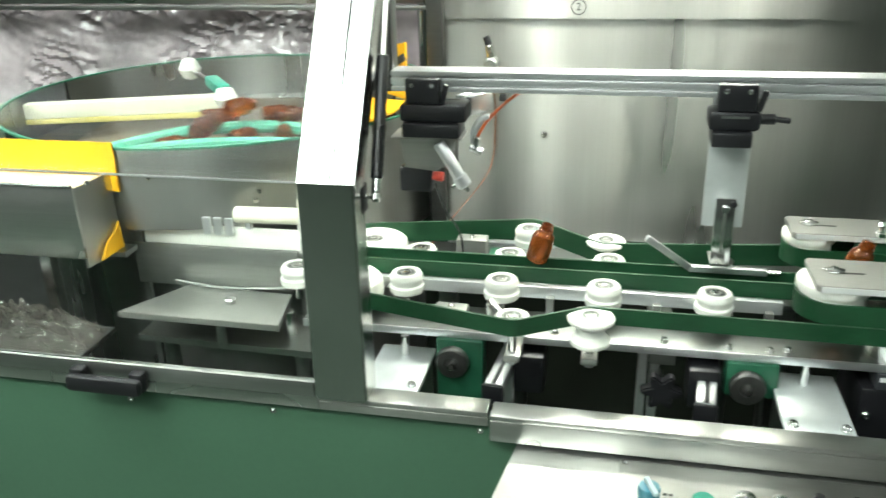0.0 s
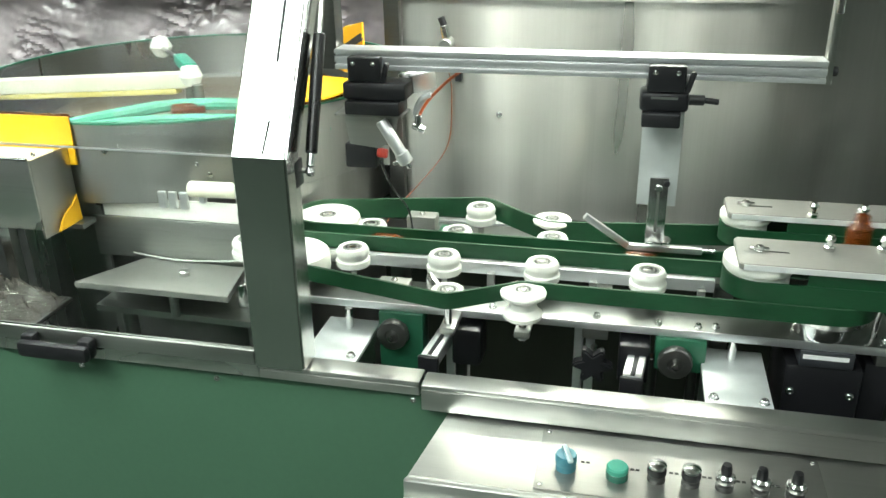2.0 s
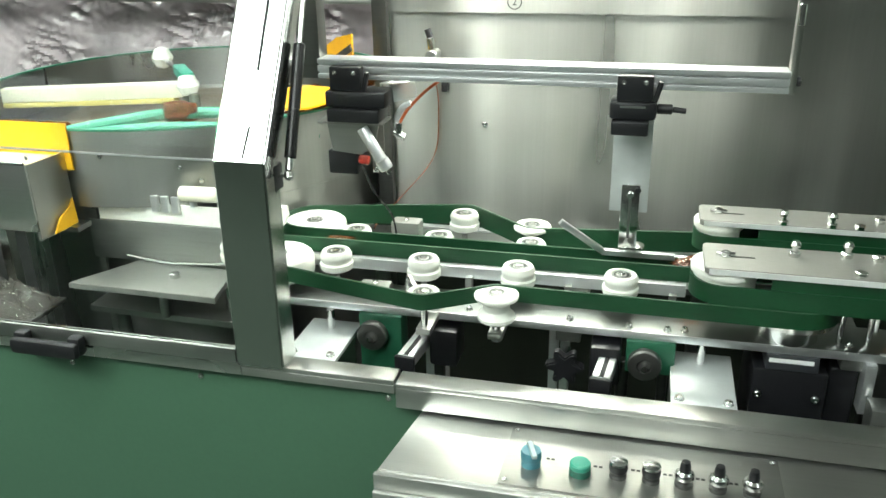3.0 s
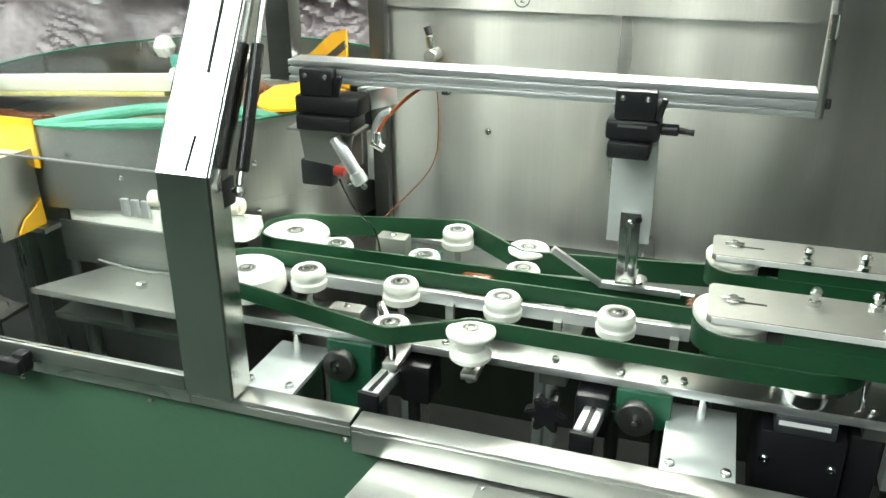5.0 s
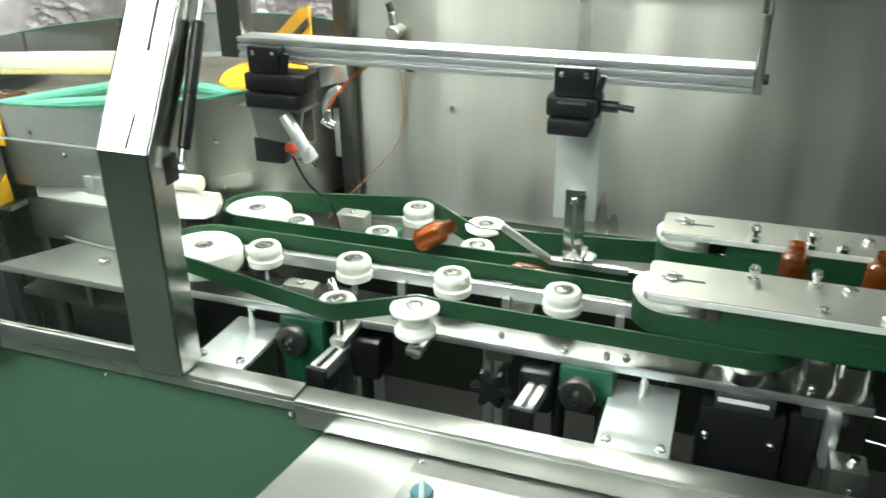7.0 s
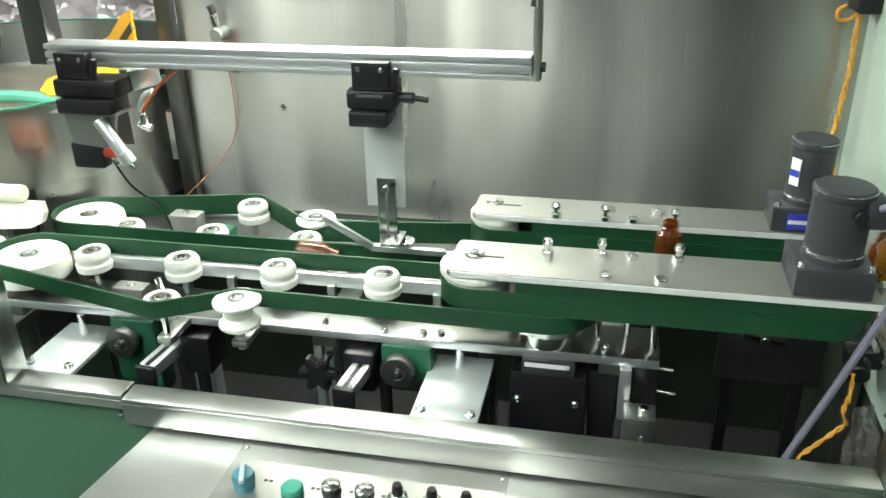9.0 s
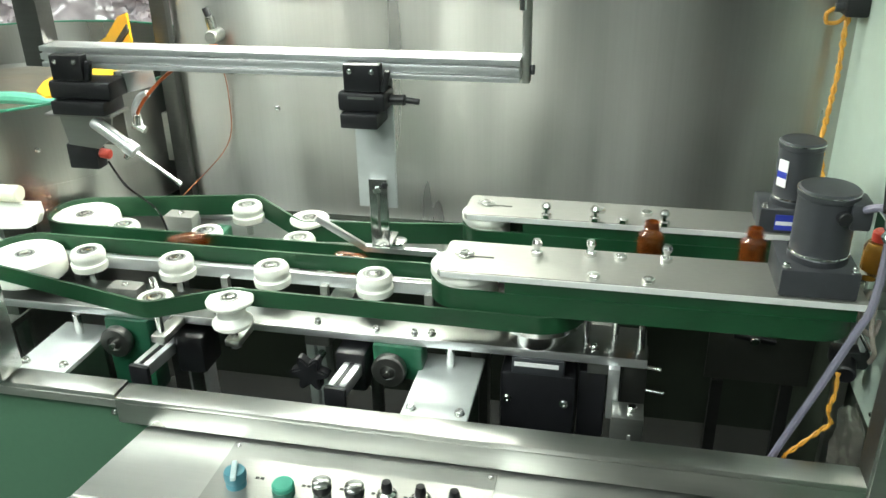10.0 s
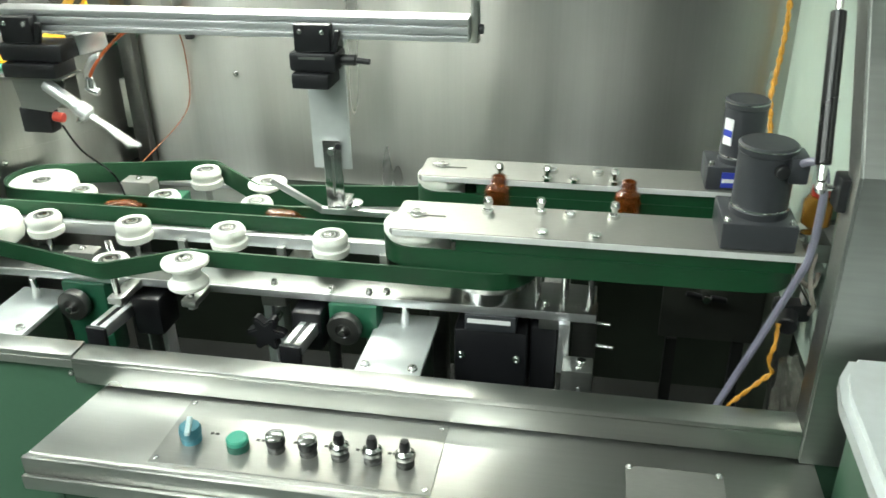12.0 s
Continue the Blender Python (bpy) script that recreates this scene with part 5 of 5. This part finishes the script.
def air_cylinder():
    t = thing("throw_cylinder", "small steel air cylinder on a bracket under the rail clamp", "air cylinder")
    part("mount_plate", box(-0.012, 0.100, 1.238, 1.290, 1.1785, 1.1825, 0.001), PLATE, t, "grey flat mounting plate")
    part("side_plate", prism([(-0.004, 1.1783), (0.088, 1.1783), (0.080, 1.140), (0.055, 1.122), (0.004, 1.127)], -1.2625, -1.2590, 0, Matrix(((1, 0, 0, 0), (0, 0, -1, 0), (0, 1, 0, 0), (0, 0, 0, 1)))), STEEL_DARK, t, "grey hanging side plate")
    part("hanger", box(0.034, 0.082, 1.300, 1.304, 1.115, 1.1783, 0.001), PLATE, t)
    part("sensor_block", box(-0.008, 0.045, 1.264, 1.290, 1.084, 1.126, 0.004), BLACK, t, "black sensor block")
    part("fitting", rod((0.0452, 1.275, 1.110), (0.062, 1.275, 1.108), 0.008, 14), RED, t, "red push-in fitting")
    part("arm_profile", bar((0.085, 1.292, 1.222), (0.115, 1.327, 1.226), 0.012, 0.03, 0.002), ALUMINIUM, t)
    part("arm_profile", bar((0.103, 1.285, 1.222), (0.133, 1.320, 1.226), 0.012, 0.03, 0.002), ALUMINIUM, t)
    part("arm_clip", hose([(0.135, 1.292, 1.205), (0.120, 1.292, 1.197), (0.110, 1.290, 1.178), (0.113, 1.290, 1.155)], 0.006), ALU_MATT, t, "bent pale bracket")
    part("elbow", rod((0.104, 1.288, 1.156), (0.124, 1.288, 1.147), 0.0065, 14), CHROME, t)
    part("elbow", rod((0.113, 1.283, 1.157), (0.116, 1.283, 1.174), 0.0055, 14), CHROME, t)
    c = part("cylinder", lathe([(0, 0.0), (0.0085, 0.0), (0.0100, 0.003), (0.0100, 0.060), (0.0118, 0.062), (0.0118, 0.078), (0.009, 0.080), (0, 0.080)], 20), ALUMINIUM, t, "bright steel cylinder")
    part("port", rod((0.0110, 0, 0.070), (0.021, 0, 0.070), 0.004), CHROME, c)
    r = part("rod", lathe([(0, 0.008), (0.0034, 0.008), (0.0034, 0.086), (0.0045, 0.087), (0.0045, 0.094), (0, 0.096)], 12), CHROME, c, "thin polished rod")
    based(t, 0.0, 0.0, 0.0)
    return t, c, r


CYL, CYL_BODY, CYL_ROD = air_cylinder()


def cable_thing(name, label, category, points, r, mat):
    t = thing(name, label, category)
    part("tube", hose(points, r), mat, t)
    p = points[-1]
    return based(t, *p)


def valve():
    t = thing("air_valve", "small grey air valve with a black tip and hose", "valve")
    part("body", rod((0.084, 1.6548, 1.225), (0.084, 1.615, 1.225), 0.013, 16), STEEL_DARK, t)
    part("stem", rod((0.084, 1.628, 1.2382), (0.080, 1.628, 1.262), 0.009, 12), CHROME, t)
    part("tip", rod((0.080, 1.628, 1.2622), (0.074, 1.628, 1.278), 0.007, 12), BLACK, t, "black tip")
    part("elbow", rod((0.084, 1.622, 1.2118), (0.084, 1.622, 1.195), 0.008, 12), ORANGE, t)
    part("clip", box(0.098, 0.112, 1.64, 1.6548, 1.15, 1.17, 0.002), BLACK, t)
    part("hose", hose([(0.084, 1.622, 1.195), (0.090, 1.64, 1.15), (0.089, 1.648, 1.09), (0.084, 1.648, 1.03), (0.068, 1.63, 0.99), (0.030, 1.58, 0.945), (-0.008, 1.53, 0.905), (-0.018, 1.51, 0.887)], 0.0013), RUST_HOSE, t, "thin brown air hose")
    return based(t, 0.084, 1.655, 1.2)


valve()
cable_thing("air_hose", "orange air hose curving down to the cylinder", "hose", [(0.20, 1.33, 1.255), (0.178, 1.302, 1.240), (0.155, 1.295, 1.222), (0.130, 1.288, 1.196), (0.117, 1.283, 1.1745)], 0.0026, ORANGE)
cable_thing("signal_cable", "thin black signal cable hanging to the bed", "cable", [(0.045, 1.29, 1.09), (0.056, 1.31, 1.04), (0.070, 1.36, 0.98), (0.072, 1.38, 0.93), (0.072, 1.385, 0.887)], 0.0019, RUBBER)


def twisted_cable(points, label, r=0.0027):
    t = thing("twisted_cable", label, "cable")
    pts = [Vector(p) for p in points]
    dense = []
    for a, b in zip(pts, pts[1:]):
        n = max(2, int((b - a).length / 0.006))
        dense += [a.lerp(b, k / n) for k in range(n)]
    dense.append(pts[-1])
    for s in (0, math.pi):
        turn = []
        for i, p in enumerate(dense):
            d = (dense[min(i + 1, len(dense) - 1)] - dense[max(i - 1, 0)]).normalized()
            e = d.cross(Vector((0.2, 1, 0.1))).normalized()
            f = e.cross(d)
            a = i * 0.006 / 0.034 * 2 * math.pi + s
            turn.append(p + r * 1.07 * (e * math.cos(a) + f * math.sin(a)))
        part("strand", hose([tuple(p) for p in turn[::2]], r, 6), CABLE, t)
    return based(t, *points[-1])


twisted_cable([(1.196, 1.60, 1.33), (1.189, 1.60, 1.27), (1.191, 1.60, 1.20), (1.187, 1.60, 1.13), (1.184, 1.60, 1.09), (1.19, 1.57, 1.02), (1.20, 1.50, 0.95)], "orange twisted cable hanging down the back panel")
twisted_cable([(1.152, 1.15, 0.910), (1.148, 1.13, 0.887), (1.143, 1.13, 0.862), (1.151, 1.13, 0.844), (1.128, 1.13, 0.816), (1.103, 1.13, 0.785), (1.095, 1.13, 0.72), (1.10, 1.14, 0.45)], "orange twisted cable running into the tub", 0.0019)
cable_thing("grey_tube", "grey plastic tube from the motor down into the tub", "tube", [(1.148, 1.168, 1.132), (1.162, 1.150, 1.142), (1.171, 1.140, 1.122), (1.171, 1.133, 1.06), (1.167, 1.13, 1.015), (1.157, 1.13, 0.985), (1.125, 1.13, 0.89), (1.088, 1.13, 0.784), (1.06, 1.12, 0.70), (1.04, 1.12, 0.45)], 0.0052, GREY_TUBE)


def cable_box():
    t = thing("cable_box", "dark cable socket box high on the back panel", "cable box")
    part("box", box(1.183, 1.2175, 1.585, 1.6545, 1.288, 1.318, 0.003), BLACK, t)
    part("gland", rod((1.1828, 1.60, 1.302), (1.168, 1.60, 1.302), 0.008), MOTOR, t)
    part("loop", hose([(1.170, 1.60, 1.300), (1.158, 1.60, 1.292), (1.160, 1.60, 1.278), (1.176, 1.60, 1.278), (1.186, 1.60, 1.288)], 0.0035), CABLE, t)
    return based(t, 1.2, 1.65, 1.29)


cable_box()


def outlet():
    t = thing("outlet_table", "narrow steel outlet table through the end panel", "table")
    part("deck", box(1.178, 2.3, 1.265, 1.348, 0.9615, 0.9715, 0.001), STEEL, t)
    part("deck_side", box(1.178, 1.2175, 1.216, 1.2648, 0.972, 0.9995, 0.001), STEEL_DARK, t)
    part("bracket", rod((1.195, 1.235, 0.93), (1.195, 1.235, 0.9718), 0.007), CHROME, t)
    part("bracket", rod((1.195, 1.235, 0.93), (1.210, 1.222, 0.905), 0.006), CHROME, t)
    part("leg", box(1.195, 1.212, 1.29, 1.31, 0.4402, 0.9612), STEEL_DARK, t)
    part("leg", box(1.9, 1.92, 1.29, 1.31, 0.4402, 0.9612), STEEL_DARK, t)
    part("fitting", rod((1.186, 1.228, 1.0), (1.186, 1.228, 1.012), 0.012), CHROME, t)
    part("filter_bowl", lathe([(0, 0), (0.010, 0), (0.014, 0.004), (0.019, 0.008), (0.019, 0.040), (0.015, 0.047), (0, 0.049)], 20, pose(1.197, 1.242, 1.0122)), FILTER, t, "amber filter bowl")
    part("filter_head", lathe([(0, 0), (0.012, 0), (0.012, 0.012), (0.009, 0.015), (0, 0.015)], 16, pose(1.197, 1.242, 1.0615)), RED, t, "red filter cap")
    return based(t, 1.5, 1.3, 0.44)


outlet()


for loop in ([(1.190, 1.215, 0.998), (1.176, 1.195, 0.982), (1.180, 1.185, 0.960), (1.196, 1.190, 0.948), (1.205, 1.205, 0.962)],
             [(1.196, 1.205, 0.990), (1.188, 1.180, 0.972), (1.192, 1.172, 0.945), (1.200, 1.180, 0.925), (1.203, 1.20, 0.90)]):
    cable_thing("clear_tube", "short clear air tube looped below the amber filter", "tube", loop, 0.0035, CLEAR_TUBE)


def black_valve():
    t = thing("hand_valve", "black hand valve inside the tub with a clear bag", "valve")
    part("body", box(1.165, 1.2175, 1.235, 1.265, 0.862, 0.892, 0.008), BLACK, t)
    part("knob", rod((1.185, 1.2348, 0.876), (1.178, 1.205, 0.872), 0.014, 14), BLACK, t)
    part("arm", bar((1.205, 1.25, 0.8922), (1.205, 1.24, 0.95), 0.006, 0.02), ALU_MATT, t)
    return based(t, 1.2, 1.25, 0.862)


black_valve()


def loose_bag():
    t = thing("plastic_bag", "small crumpled clear bag hanging in the tub corner", "plastic bag")
    bm = bmesh.new()
    rows = []
    for j in range(25):
        v = j / 24
        row = []
        for i in range(13):
            u = i / 12
            fold = 0.010 * noise.noise((u * 4, v * 3, 2)) + 0.007 * abs(noise.noise((u * 9 + 3 * v, v * 7, 5)))
            row.append(bm.verts.new((1.160 + (0.014 + 0.040 * min(1, 0.35 + v)) * u + 0.006 * noise.noise((u, v * 5, 8)), 1.142 + fold + 0.01 * u, 0.862 - 0.135 * v)))
        rows.append(row)
    for j in range(24):
        for i in range(12):
            bm.faces.new((rows[j][i], rows[j][i + 1], rows[j + 1][i + 1], rows[j + 1][i]))
    bmesh.ops.solidify(bm, geom=bm.faces[:], thickness=0.0006)
    part("bag", bm, LOOSE_FILM, t)
    part("tie", rod((1.196, 1.135, 0.860), (1.2175, 1.14, 0.862), 0.003), CHROME, t)
    return based(t, 1.188, 1.15, 0.728)


LOOSE_FILM = material("loose_bag_film", (0.62, 0.60, 0.55), 0.15, 0.0, 0.2, 60, 0.3)
LOOSE_FILM.node_tree.nodes["Principled BSDF"].inputs["Transmission Weight"].default_value = 0.85
loose_bag()


def small_block(name, label, category, x0, x1, y0, y1, z0, z1, mat):
    t = thing(name, label, category)
    part("block", box(x0, x1, y0, y1, z0, z1, 0.003), mat, t)
    screw(t, (x0 + x1) / 2, (y0 + y1) / 2, z1, 0.005, 0.004)
    return based(t, (x0 + x1) / 2, (y0 + y1) / 2, z0)


small_block("belt_block", "green painted block between the rear rollers", "block", 0.114, 0.168, 1.395, 1.44, 0.8852, 0.922, GREEN_DARK)
small_block("sensor_box", "pale grey sensor box behind the belt", "sensor", 0.054, 0.110, 1.402, 1.435, 0.8852, 0.948, PLATE)
small_block("slide_block", "pale block lying on the bed behind the front belt", "block", 0.055, 0.110, 1.203, 1.232, 0.8852, 0.906, PLATE)
small_block("end_stop", "pale block on the bed", "block", 0.235, 0.285, 1.385, 1.405, 0.8852, 0.905, WHITE)


def tension_arm():
    t = thing("tension_arm", "bright steel tension arm beside the outer roller", "arm")
    part("arm", bar((0.150, 1.190, 0.935), (0.185, 1.150, 0.915), 0.010, 0.014, 0.002), CHROME, t)
    part("post", rod((0.150, 1.192, 0.8852), (0.150, 1.192, 0.928), 0.006), CHROME, t)
    return based(t, 0.15, 1.19, 0.885)


tension_arm()


def film_bag():
    t = thing("film_bag", "crumpled clear plastic bag lying on the machine bed", "plastic bag")
    bm = bmesh.new()
    nu, nv = 90, 46
    ring = []
    for j in range(nv + 1):
        row = []
        for i in range(nu + 1):
            u, v = i / nu, j / nv
            bulge = math.sin(math.pi * u) ** 0.5 * math.sin(math.pi * v) ** 0.5
            x = -0.80 + 0.29 * u + 0.02 * noise.noise((u * 7, v * 7, 1))
            y = 1.055 + 0.10 * v + 0.014 * noise.noise((u * 9, v * 8, 2))
            z = 0.8462 + bulge * (0.030 + 0.050 * abs(noise.noise((u * 9 + 5 * v, v * 6 - 3 * u, 4))) + 0.022 * abs(noise.noise((u * 26 - 12 * v, v * 20 + 9 * u, 6))))
            row.append(bm.verts.new((x, y, z)))
        ring.append(row)
    for j in range(nv):
        for i in range(nu):
            bm.faces.new((ring[j][i], ring[j][i + 1], ring[j + 1][i + 1], ring[j + 1][i]))
    part("bag", bm, BAG_FILM, t)
    part("bag_board", box(-0.82, -0.505, 1.052, 1.160, 0.838, 0.8458, 0.001), DARK_STEEL, t, "dark steel board under the bag")
    return based(t, -0.65, 1.1, 0.838)


BAG_FILM = material("bag_film", (0.62, 0.58, 0.52), 0.10, 0.0, 0.1, 30, 0.4, (1, 1, 1), 0.04, 0.1, 9)
BAG_FILM.node_tree.nodes["Principled BSDF"].inputs["Transmission Weight"].default_value = 0.92
film_bag()
side_bottle = copy_thing(master, pose(-0.79, 1.19, 0.846))
side_bottle["label"] = "small amber bottle standing beside the hopper legs"


def motions():
    for b, rows in MOVERS:
        walk(b, rows)
    swing, plunge = [], []
    spread, rest = 54.0, 31.0

    def body_pose(a):
        # tipped from straight down towards the outlet by a degrees
        return pose(*PIVOT) @ pose(0, 0, 0, 0, 180 - a, 0)

    keys = [(0.0, 0)]
    for t0, low in THROWN:
        if low or t0 < 0.3 or t0 > 12.2:
            continue
        for dt, out in ((-0.26, 0), (-0.15, 1), (-0.03, 1), (0.08, 0)):
            t = round(t0 + dt, 3)
            if keys[-1][0] + 0.04 < t < 11.96:
                keys.append((t, out))
    keys.append((12.0, 1))
    for t, out in keys:
        swing.append((t, body_pose(spread if out else rest)))
        plunge.append((t, pose(0, 0, 0.068 if out else -0.006)))
    walk(CYL_BODY, swing)
    walk(CYL_ROD, plunge)


motions()
